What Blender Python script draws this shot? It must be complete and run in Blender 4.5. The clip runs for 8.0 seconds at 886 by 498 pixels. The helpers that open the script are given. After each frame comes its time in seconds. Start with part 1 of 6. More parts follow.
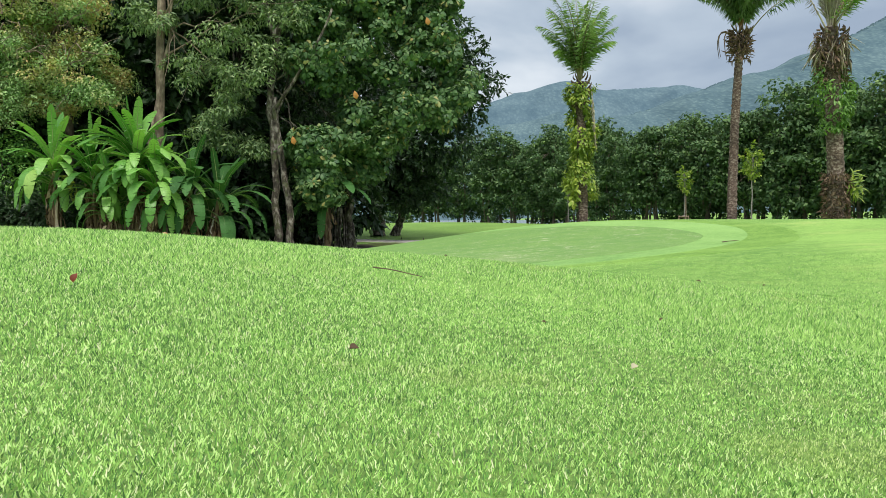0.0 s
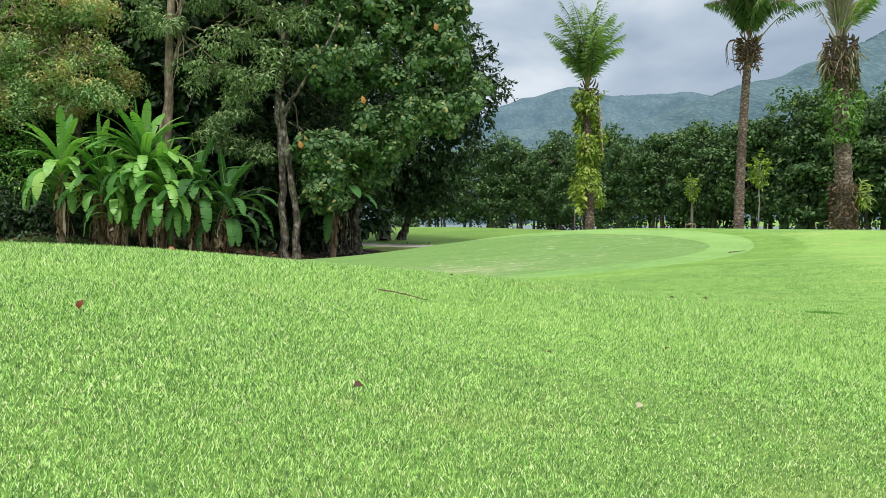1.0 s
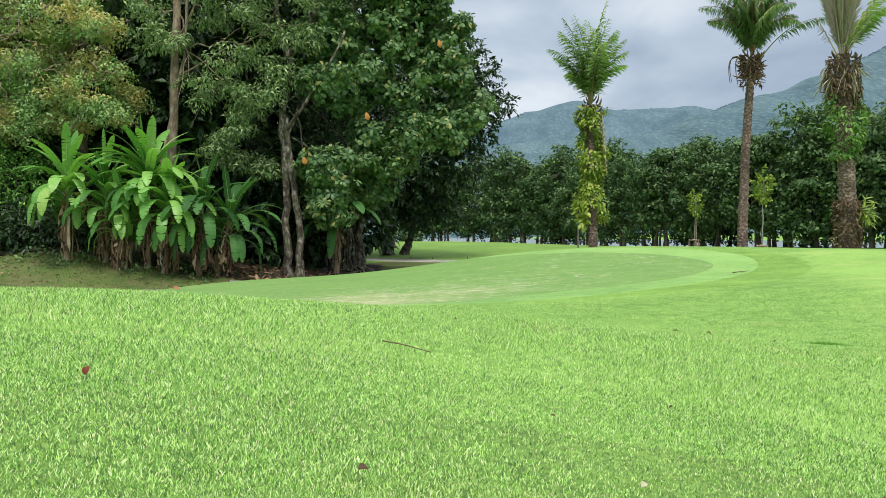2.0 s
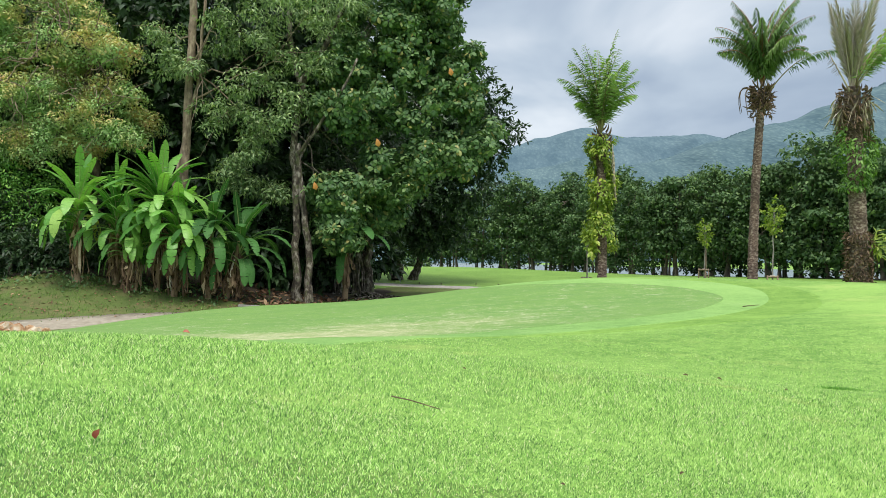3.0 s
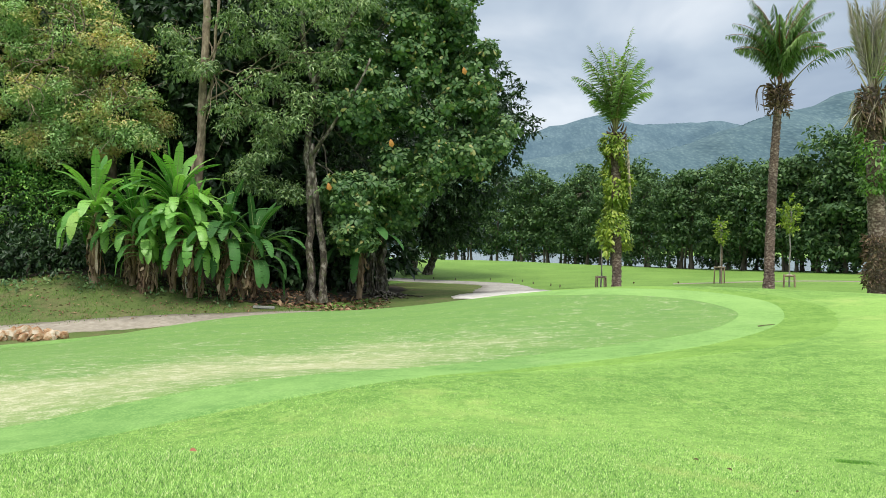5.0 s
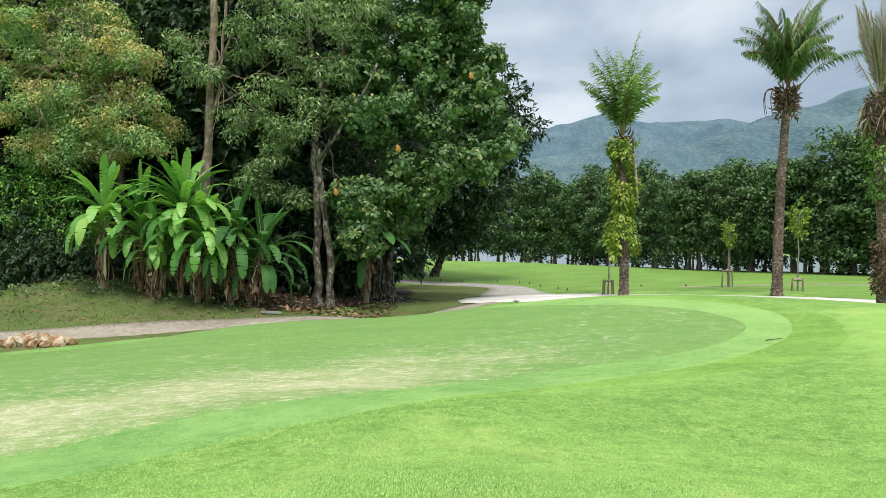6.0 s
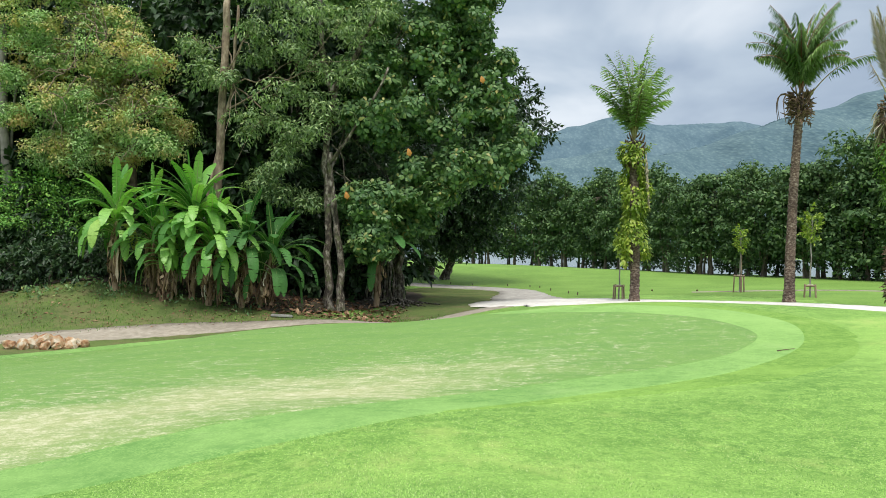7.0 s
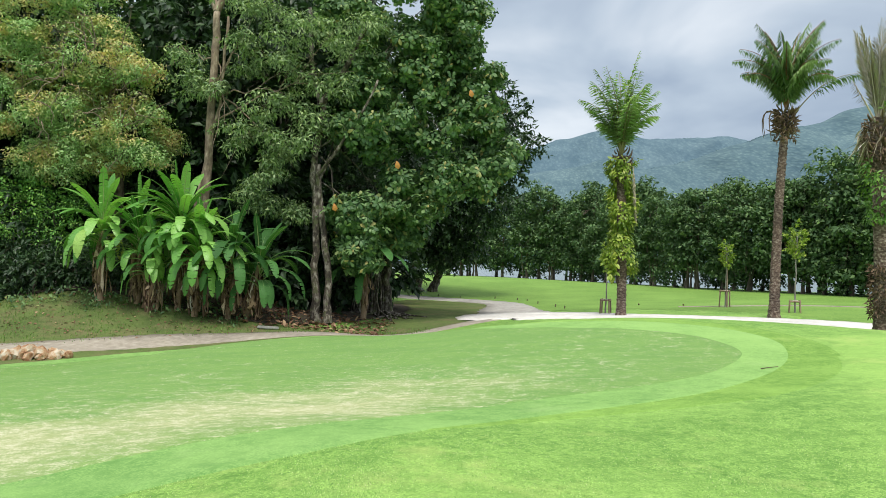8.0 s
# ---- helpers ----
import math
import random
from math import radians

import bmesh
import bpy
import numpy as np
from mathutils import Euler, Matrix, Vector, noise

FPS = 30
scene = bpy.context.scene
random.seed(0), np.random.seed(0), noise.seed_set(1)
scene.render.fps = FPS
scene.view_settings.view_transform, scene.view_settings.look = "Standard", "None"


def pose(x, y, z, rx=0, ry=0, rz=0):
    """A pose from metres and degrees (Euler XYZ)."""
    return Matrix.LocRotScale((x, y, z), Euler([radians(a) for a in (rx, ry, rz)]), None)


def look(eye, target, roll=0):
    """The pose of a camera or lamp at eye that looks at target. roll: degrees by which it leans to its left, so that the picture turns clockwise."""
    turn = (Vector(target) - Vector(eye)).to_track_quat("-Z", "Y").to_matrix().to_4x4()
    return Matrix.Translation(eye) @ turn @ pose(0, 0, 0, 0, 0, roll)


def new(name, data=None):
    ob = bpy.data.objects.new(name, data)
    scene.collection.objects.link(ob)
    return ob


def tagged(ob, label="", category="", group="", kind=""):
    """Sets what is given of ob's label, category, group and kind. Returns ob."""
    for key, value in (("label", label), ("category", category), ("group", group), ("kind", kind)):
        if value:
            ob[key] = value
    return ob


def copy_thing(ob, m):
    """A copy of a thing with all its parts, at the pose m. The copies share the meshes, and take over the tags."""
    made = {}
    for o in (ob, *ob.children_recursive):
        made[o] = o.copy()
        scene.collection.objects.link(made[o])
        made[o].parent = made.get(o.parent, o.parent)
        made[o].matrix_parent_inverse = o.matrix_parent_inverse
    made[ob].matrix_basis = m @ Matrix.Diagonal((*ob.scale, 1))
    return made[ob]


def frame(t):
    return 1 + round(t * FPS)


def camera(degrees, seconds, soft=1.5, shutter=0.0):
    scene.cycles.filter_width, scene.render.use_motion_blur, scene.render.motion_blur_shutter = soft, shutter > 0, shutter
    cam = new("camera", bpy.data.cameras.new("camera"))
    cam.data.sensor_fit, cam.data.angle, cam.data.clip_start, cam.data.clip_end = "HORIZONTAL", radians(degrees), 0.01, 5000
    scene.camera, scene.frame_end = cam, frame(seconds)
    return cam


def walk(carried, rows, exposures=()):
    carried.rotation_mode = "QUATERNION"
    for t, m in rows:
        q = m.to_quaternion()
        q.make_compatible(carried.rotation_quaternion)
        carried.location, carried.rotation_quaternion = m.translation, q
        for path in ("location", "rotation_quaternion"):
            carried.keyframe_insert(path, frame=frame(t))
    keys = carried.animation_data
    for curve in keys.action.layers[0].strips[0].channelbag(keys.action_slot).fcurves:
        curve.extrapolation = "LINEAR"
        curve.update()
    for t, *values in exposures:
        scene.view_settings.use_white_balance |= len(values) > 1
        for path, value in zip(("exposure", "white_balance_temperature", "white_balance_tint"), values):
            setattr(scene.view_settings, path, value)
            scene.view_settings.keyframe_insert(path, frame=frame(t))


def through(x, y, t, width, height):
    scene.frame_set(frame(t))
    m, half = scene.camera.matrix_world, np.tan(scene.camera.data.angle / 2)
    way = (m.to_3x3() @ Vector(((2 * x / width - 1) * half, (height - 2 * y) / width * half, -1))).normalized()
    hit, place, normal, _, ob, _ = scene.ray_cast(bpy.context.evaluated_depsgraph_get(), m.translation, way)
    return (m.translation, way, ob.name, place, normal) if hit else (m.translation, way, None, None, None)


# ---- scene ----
SIZE = 1.5  # metres to a unit of the plan in which everything below is drawn
cam = camera(60.0, 8.0, 0.6)
PATH = [
    (0, (-0.283, 0.591, 0.78), (-0.407, 2.586, 0.7), -0.5),
    (0.5, (-0.282, 0.591, 0.796), (-0.414, 2.585, 0.717), -0.2),
    (1, (-0.283, 0.594, 0.817), (-0.422, 2.588, 0.748), 0.1),
    (1.5, (-0.283, 0.596, 0.844), (-0.428, 2.59, 0.793), 0.2),
    (1.7, (-0.284, 0.594, 0.866), (-0.43, 2.588, 0.818), 0.1),
    (2.8, (-0.285, 0.588, 0.939), (-0.451, 2.581, 0.962), 0.8),
    (3, (-0.289, 0.588, 0.954), (-0.46, 2.581, 0.984), 0.9),
    (3.5, (-0.284, 0.589, 0.998), (-0.469, 2.58, 1.041), 0.4),
    (4, (-0.281, 0.606, 1.08), (-0.48, 2.596, 1.123), 0.4),
    (4.5, (-0.277, 0.613, 1.194), (-0.481, 2.603, 1.207), 0.8),
    (4.7, (-0.274, 0.607, 1.246), (-0.48, 2.596, 1.249), 0.8),
    (6, (-0.268, 0.597, 1.501), (-0.495, 2.585, 1.497), 0.7),
    (6.5, (-0.267, 0.608, 1.543), (-0.513, 2.593, 1.54), 0.7),
    (7, (-0.264, 0.598, 1.575), (-0.518, 2.582, 1.575), 1.0),
    (7.5, (-0.26, 0.593, 1.603), (-0.502, 2.578, 1.616), 1.3),
    (8, (-0.248, 0.583, 1.626), (-0.472, 2.57, 1.656), 1.5),
]
walk(cam, [(t, look(Vector(eye) * SIZE, Vector(target) * SIZE, roll)) for t, eye, target, roll in PATH], [(0, 0.28), (2, 0.33), (4, 0.39), (8, 0.37)])


# ---------------------------------------------------------------- world and light
SUN_ELEVATION, SUN_TURN = 63, 165  # degrees; turn clockwise from north (+y)

world = bpy.data.worlds.new("overcast_sky")
scene.world = world
world.use_nodes = True
wn, wl = world.node_tree.nodes, world.node_tree.links
wn.clear()


def wnode(kind, **values):
    n = wn.new(kind)
    for key, value in values.items():
        n.inputs[key].default_value = value
    return n


sky = wn.new("ShaderNodeTexSky")
sky.sky_type = "NISHITA"
sky.sun_disc = False
sky.sun_elevation, sky.sun_rotation = radians(SUN_ELEVATION), radians(SUN_TURN)
sky_bg = wnode("ShaderNodeBackground", Strength=0.11)
wl.new(sky.outputs[0], sky_bg.inputs[0])
where = wn.new("ShaderNodeTexCoord")
flat = wn.new("ShaderNodeMapping")
flat.inputs["Scale"].default_value = (1.0, 1.0, 2.6)
flat.inputs["Location"].default_value = (0.135, 0.11, 0.29)
wl.new(where.outputs["Generated"], flat.inputs[0])
billow = wnode("ShaderNodeTexNoise", Scale=2.3, Detail=5.0, Roughness=0.46, Distortion=0.35)
wl.new(flat.outputs[0], billow.inputs["Vector"])
ramp = wn.new("ShaderNodeValToRGB")
ramp.color_ramp.elements[0].position, ramp.color_ramp.elements[0].color = 0.42, (0.30, 0.365, 0.46, 1)
ramp.color_ramp.elements[1].position, ramp.color_ramp.elements[1].color = 0.66, (0.72, 0.76, 0.80, 1)
mid = ramp.color_ramp.elements.new(0.52)
mid.color = (0.43, 0.5, 0.58, 1)
wl.new(billow.outputs["Fac"], ramp.inputs[0])
# an overcast sky is brightest overhead
height = wn.new("ShaderNodeSeparateXYZ")
wl.new(where.outputs["Generated"], height.inputs[0])
lift = wn.new("ShaderNodeMapRange")
lift.interpolation_type = "SMOOTHSTEP"
for sock, v in zip(lift.inputs[1:5], (0.28, 1.0, 1.0, 2.6)):
    sock.default_value = v
wl.new(height.outputs["Z"], lift.inputs[0])
cloud_bg = wnode("ShaderNodeBackground")
wl.new(lift.outputs[0], cloud_bg.inputs["Strength"])
# and whiter there, where the cloud is thin
thin = wn.new("ShaderNodeMapRange")
thin.interpolation_type = "SMOOTHSTEP"
for sock, v in zip(thin.inputs[1:5], (0.3, 0.9, 0.0, 0.85)):
    sock.default_value = v
wl.new(height.outputs["Z"], thin.inputs[0])
veil = wn.new("ShaderNodeMix")
veil.data_type = "RGBA"
veil.inputs[7].default_value = (0.60, 0.60, 0.575, 1)
wl.new(thin.outputs[0], veil.inputs[0])
wl.new(ramp.outputs[0], veil.inputs[6])
wl.new(veil.outputs[2], cloud_bg.inputs[0])
blend = wnode("ShaderNodeMixShader", Fac=0.88)
wl.new(sky_bg.outputs[0], blend.inputs[1])
wl.new(cloud_bg.outputs[0], blend.inputs[2])
out = wn.new("ShaderNodeOutputWorld")
wl.new(blend.outputs[0], out.inputs[0])

sun = new("sun", bpy.data.lights.new("sun", "SUN"))
sun.data.energy, sun.data.angle, sun.data.color = 2.2, radians(18), (1.0, 0.955, 0.87)
sun_az = radians(SUN_TURN)
sun_way = Vector((math.sin(sun_az) * math.cos(radians(SUN_ELEVATION)), math.cos(sun_az) * math.cos(radians(SUN_ELEVATION)), math.sin(radians(SUN_ELEVATION))))
sun.matrix_world = look(sun_way * 60, (0, 0, 0))

# ---------------------------------------------------------------- materials


def material(name):
    m = bpy.data.materials.new(name)
    m.use_nodes = True
    nt = m.node_tree
    bsdf = nt.nodes["Principled BSDF"]
    return m, nt, bsdf


def noise_node(nt, scale, detail=4.0, rough=0.55, coord="Object", stretch=None):
    tc = nt.nodes.new("ShaderNodeTexCoord")
    n = nt.nodes.new("ShaderNodeTexNoise")
    n.inputs["Scale"].default_value, n.inputs["Detail"].default_value, n.inputs["Roughness"].default_value = scale, detail, rough
    src = tc.outputs[coord]
    if stretch:
        mp = nt.nodes.new("ShaderNodeMapping")
        mp.inputs["Scale"].default_value = stretch
        nt.links.new(src, mp.inputs[0])
        src = mp.outputs[0]
    nt.links.new(src, n.inputs["Vector"])
    return n.outputs["Fac"]


def ramp_node(nt, value, stops):
    r = nt.nodes.new("ShaderNodeValToRGB")
    els = r.color_ramp.elements
    while len(els) < len(stops):
        els.new(0.5)
    for el, (at, col) in zip(els, stops):
        el.position, el.color = at, (*col, 1)
    nt.links.new(value, r.inputs[0])
    return r.outputs[0]


def mix_col(nt, fac, a, b, how="MIX"):
    m = nt.nodes.new("ShaderNodeMix")
    m.data_type, m.blend_type = "RGBA", how
    for sock, v in ((m.inputs[0], fac), (m.inputs[6], a), (m.inputs[7], b)):
        if hasattr(v, "links"):
            nt.links.new(v, sock)
        elif isinstance(v, tuple):
            sock.default_value = (*v, 1)
        else:
            sock.default_value = v
    return m.outputs[2]


def bump(nt, bsdf, height, strength, distance):
    b = nt.nodes.new("ShaderNodeBump")
    b.inputs["Strength"].default_value, b.inputs["Distance"].default_value = strength, distance
    nt.links.new(height, b.inputs["Height"])
    nt.links.new(b.outputs[0], bsdf.inputs["Normal"])


def leaf_material(name, stops, rough=0.45, through=0.3, patch=None, gloss=0.4):
    """Leaves: a colour of its own for each leaf, some light let through."""
    m, nt, bsdf = material(name)
    geo = nt.nodes.new("ShaderNodeNewGeometry")
    col = ramp_node(nt, geo.outputs["Random Per Island"], stops)
    if patch:
        spot = noise_node(nt, patch[0], 2.0)
        fac = ramp_node(nt, spot, [(patch[1], (0, 0, 0)), (patch[1] + 0.14, (1, 1, 1))])
        col = mix_col(nt, fac, col, ramp_node(nt, geo.outputs["Random Per Island"], patch[2]))
    vein = noise_node(nt, 30, 2.0)
    col = mix_col(nt, 0.35, col, ramp_node(nt, vein, [(0.3, (0.35, 0.35, 0.35)), (0.7, (1, 1, 1))]), "MULTIPLY")
    nt.links.new(col, bsdf.inputs["Base Color"])
    bsdf.inputs["Roughness"].default_value = rough
    bsdf.inputs["Specular IOR Level"].default_value = gloss
    tl = nt.nodes.new("ShaderNodeBsdfTranslucent")
    nt.links.new(mix_col(nt, 1.0, col, (1.0, 1.15, 0.55), "MULTIPLY"), tl.inputs[0])
    mx = nt.nodes.new("ShaderNodeMixShader")
    mx.inputs[0].default_value = through
    nt.links.new(bsdf.outputs[0], mx.inputs[1])
    nt.links.new(tl.outputs[0], mx.inputs[2])
    nt.links.new(mx.outputs[0], nt.nodes["Material Output"].inputs[0])
    return m


def bark_material(name, stops, scale=9.0, stretch=(1, 1, 0.25), depth=0.02, moss=None):
    m, nt, bsdf = material(name)
    grain = noise_node(nt, scale, 8.0, 0.65, stretch=stretch)
    blot = noise_node(nt, 2.2, 4.0)
    col = ramp_node(nt, grain, stops)
    col = mix_col(nt, 0.5, col, ramp_node(nt, blot, [(0.4, (0.25, 0.25, 0.25)), (0.58, (1, 1, 1))]), "MULTIPLY")
    if moss:
        col = mix_col(nt, ramp_node(nt, noise_node(nt, 5.0, 5.0), [(0.52, (0, 0, 0)), (0.66, (1, 1, 1))]), col, moss)
    nt.links.new(col, bsdf.inputs["Base Color"])
    bsdf.inputs["Roughness"].default_value = 0.9
    bump(nt, bsdf, grain, 0.8, depth)
    return m


def turf_material(name, dark, light, dry, fine=60.0, wide=0.35, dry_at=0.62, height=0.01, streak=(0.5, 1.3, 1), grain_sheen=None):
    """Mown turf: blades, tufts, mower streaks and dry spots, each at its own size."""
    m, nt, bsdf = material(name)
    blades_ = noise_node(nt, fine, 5.0, 0.75)
    tuft = noise_node(nt, fine / 6, 6.0, 0.7)
    lines = noise_node(nt, 2.6, 6.0, 0.65, stretch=streak)
    field = noise_node(nt, wide, 4.0, 0.6)
    col = mix_col(nt, ramp_node(nt, blades_, [(0.41, (0, 0, 0)), (0.6, (1, 1, 1))]), dark, light)
    col = mix_col(nt, ramp_node(nt, tuft, [(0.38, (0.85, 0.85, 0.85)), (0.49, (0, 0, 0))]), col, dark)
    col = mix_col(nt, ramp_node(nt, lines, [(0.36, (0.4, 0.4, 0.4)), (0.55, (0, 0, 0))]), col, dark)
    clods = noise_node(nt, 5.0, 5.0, 0.7)
    col = mix_col(nt, ramp_node(nt, clods, [(0.4, (0.45, 0.45, 0.45)), (0.52, (0, 0, 0))]), col, dark)
    col = mix_col(nt, ramp_node(nt, field, [(0.42, (0, 0, 0)), (0.66, (0.6, 0.6, 0.6))]), col, light)
    col = mix_col(nt, ramp_node(nt, noise_node(nt, 1.3, 8.0, 0.7), [(dry_at, (0, 0, 0)), (dry_at + 0.2, (0.6, 0.6, 0.6))]), col, dry)
    if grain_sheen:  # sheen of the mown grain, painted lighter towards the far end
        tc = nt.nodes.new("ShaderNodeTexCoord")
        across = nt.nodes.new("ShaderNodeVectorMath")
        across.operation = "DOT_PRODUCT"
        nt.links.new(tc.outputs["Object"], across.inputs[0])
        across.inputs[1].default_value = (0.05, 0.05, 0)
        col = mix_col(nt, ramp_node(nt, across.outputs["Value"], [(0.2, (0, 0, 0)), (0.66, (0.26, 0.26, 0.26))]), col, grain_sheen)
    nt.links.new(col, bsdf.inputs["Base Color"])
    bsdf.inputs["Roughness"].default_value = 0.85
    bsdf.inputs["Specular IOR Level"].default_value = 0.15
    bump(nt, bsdf, mix_col(nt, 0.35, tuft, blades_), 0.9, height)
    return m


M_GROUND = turf_material("mown_rough", (0.085, 0.195, 0.036), (0.295, 0.475, 0.113), (0.39, 0.47, 0.15), fine=65.0, dry_at=0.54, height=0.014)
M_FAIRWAY = turf_material("fairway_turf", (0.105, 0.205, 0.038), (0.2, 0.335, 0.072), (0.32, 0.36, 0.12), fine=60.0, dry_at=0.6, height=0.01)
M_COLLAR = turf_material("collar_turf", (0.1, 0.225, 0.055), (0.237, 0.4, 0.12), (0.282, 0.4, 0.163), fine=60.0, wide=1.1, dry_at=0.57, height=0.005, grain_sheen=(0.33, 0.52, 0.15))
M_APRON = turf_material("apron_turf", (0.101, 0.214, 0.0351), (0.25, 0.413, 0.0881), (0.333, 0.427, 0.129), fine=65.0, wide=0.8, dry_at=0.6, height=0.012)


def half(nt, value):
    m = nt.nodes.new("ShaderNodeMath")
    m.operation = "MULTIPLY"
    m.inputs[1].default_value = 0.5
    nt.links.new(value, m.inputs[0])
    return m.outputs[0]


def green_material():
    m, nt, bsdf = material("putting_turf")
    blades = noise_node(nt, 60, 5.0, 0.75)
    col = mix_col(nt, ramp_node(nt, blades, [(0.35, (0, 0, 0)), (0.65, (1, 1, 1))]), (0.1, 0.203, 0.05), (0.2, 0.335, 0.09))
    lines = noise_node(nt, 2.4, 6.0, 0.65, stretch=(0.45, 1.5, 1))
    col = mix_col(nt, ramp_node(nt, lines, [(0.4, (0.5, 0.5, 0.5)), (0.56, (0, 0, 0))]), col, (0.112, 0.225, 0.06))
    # thin worn turf in a speckled belt along the near edge
    worn = mix_col(nt, 0.55, noise_node(nt, 42.0, 8.0, 0.8), noise_node(nt, 8.0, 8.0, 0.8, stretch=(0.8, 1.0, 1)))
    tc = nt.nodes.new("ShaderNodeTexCoord")
    across = nt.nodes.new("ShaderNodeVectorMath")
    across.operation = "DOT_PRODUCT"
    nt.links.new(tc.outputs["Object"], across.inputs[0])
    across.inputs[1].default_value = (-0.707, 0.707, 0)
    band = nt.nodes.new("ShaderNodeMapRange")
    for sock, v in zip(band.inputs[1:5], (5.5, 11.5, 0.0, 1.0)):
        sock.default_value = v
    nt.links.new(across.outputs["Value"], band.inputs[0])
    region = mix_col(nt, 0.5, ramp_node(nt, band.outputs[0], [(0.02, (0.45, 0.45, 0.45)), (0.13, (0.62, 0.62, 0.62)), (0.25, (0.76, 0.76, 0.76)), (0.38, (0.72, 0.72, 0.72)), (0.56, (0.42, 0.42, 0.42)), (1.0, (0.2, 0.2, 0.2))]), noise_node(nt, 1.1, 6.0, 0.7, stretch=(0.7, 1.2, 1)))
    far_end = nt.nodes.new("ShaderNodeVectorMath")
    far_end.operation = "DOT_PRODUCT"
    nt.links.new(tc.outputs["Object"], far_end.inputs[0])
    far_end.inputs[1].default_value = (0.0707, 0.0707, 0)
    region = mix_col(nt, ramp_node(nt, far_end.outputs["Value"], [(0.4, (0, 0, 0)), (0.85, (0.45, 0.45, 0.45))]), region, (0.1, 0.1, 0.1))
    both = nt.nodes.new("ShaderNodeMath")
    both.operation = "ADD"
    nt.links.new(region, both.inputs[0])
    nt.links.new(ramp_node(nt, worn, [(0.4, (0, 0, 0)), (0.62, (1, 1, 1))]), both.inputs[1])
    fac = ramp_node(nt, half(nt, both.outputs[0]), [(0.48, (0, 0, 0)), (0.58, (0.3, 0.3, 0.3)), (0.72, (0.9, 0.9, 0.9))])
    col = mix_col(nt, ramp_node(nt, region, [(0.47, (0, 0, 0)), (0.66, (0.75, 0.75, 0.75))]), col, (0.36, 0.37, 0.19))
    col = mix_col(nt, fac, col, (0.54, 0.52, 0.37))
    nt.links.new(col, bsdf.inputs["Base Color"])
    bsdf.inputs["Roughness"].default_value = 0.85
    bsdf.inputs["Specular IOR Level"].default_value = 0.15
    bump(nt, bsdf, blades, 0.4, 0.003)
    return m


M_GREEN = green_material()


def plain(name, stops, scale, rough=0.8, depth=0.01, coord="Object", stretch=None, metal=0.0):
    m, nt, bsdf = material(name)
    n1 = noise_node(nt, scale, 7.0, 0.62, coord, stretch)
    n2 = noise_node(nt, scale / 7, 3.0, 0.5, coord)
    col = ramp_node(nt, n1, stops)
    col = mix_col(nt, 0.45, col, ramp_node(nt, n2, [(0.35, (0.5, 0.5, 0.5)), (0.65, (1, 1, 1))]), "MULTIPLY")
    nt.links.new(col, bsdf.inputs["Base Color"])
    bsdf.inputs["Roughness"].default_value = rough
    bump(nt, bsdf, n1, 0.6, depth)
    return m


M_PATH = plain("worn_concrete", [(0.3, (0.245, 0.211, 0.165)), (0.55, (0.345, 0.303, 0.246)), (0.75, (0.432, 0.387, 0.321))], 6.0, 0.85, 0.006)
M_PATH_GREY = plain("grey_concrete", [(0.3, (0.3, 0.28, 0.25)), (0.55, (0.42, 0.4, 0.365)), (0.75, (0.52, 0.5, 0.46))], 6.0, 0.85, 0.006)
M_PATH_WHITE = plain("pale_concrete", [(0.3, (0.58, 0.55, 0.5)), (0.55, (0.72, 0.69, 0.65)), (0.75, (0.8, 0.78, 0.74))], 6.0, 0.85, 0.006)
M_STONE = plain("pale_stone", [(0.38, (0.255, 0.111, 0.051)), (0.5, (0.425, 0.264, 0.145)), (0.62, (0.544, 0.476, 0.374))], 5.0, 0.9, 0.05)
M_SLAB = plain("grey_slab", [(0.3, (0.245, 0.238, 0.217)), (0.7, (0.385, 0.378, 0.35))], 8.0, 0.85, 0.01)
M_STAKE = plain("stake_timber", [(0.3, (0.17, 0.11, 0.07)), (0.7, (0.36, 0.27, 0.19))], 12.0, 0.8, 0.01, stretch=(1, 1, 0.2))
M_POST = plain("dark_post", [(0.3, (0.05, 0.035, 0.025)), (0.7, (0.14, 0.09, 0.06))], 12.0, 0.8, 0.01)
M_ROPE = plain("pale_rope", [(0.3, (0.4, 0.36, 0.28)), (0.7, (0.6, 0.56, 0.46))], 40.0, 0.9, 0.004)
# soil and litter, its colour lowered further for the trees' shade
M_SOIL = plain("leaf_litter", [(0.3, (0.024, 0.018, 0.012)), (0.5, (0.055, 0.042, 0.026)), (0.7, (0.1, 0.075, 0.045))], 14.0, 0.95, 0.03)
# thatch colour darkened to paint the shade between blades
M_THATCH_SHADE = plain("shade_dark_thatch", [(0.35, (0.068, 0.137, 0.0213)), (0.55, (0.156, 0.281, 0.0485)), (0.72, (0.234, 0.311, 0.0867))], 90.0, 0.95, 0.004)
M_BANK = turf_material("thin_bank_turf", (0.0581, 0.0854, 0.0269), (0.136, 0.187, 0.0538), (0.194, 0.151, 0.0853), fine=40.0, wide=0.6, dry_at=0.47, height=0.02)

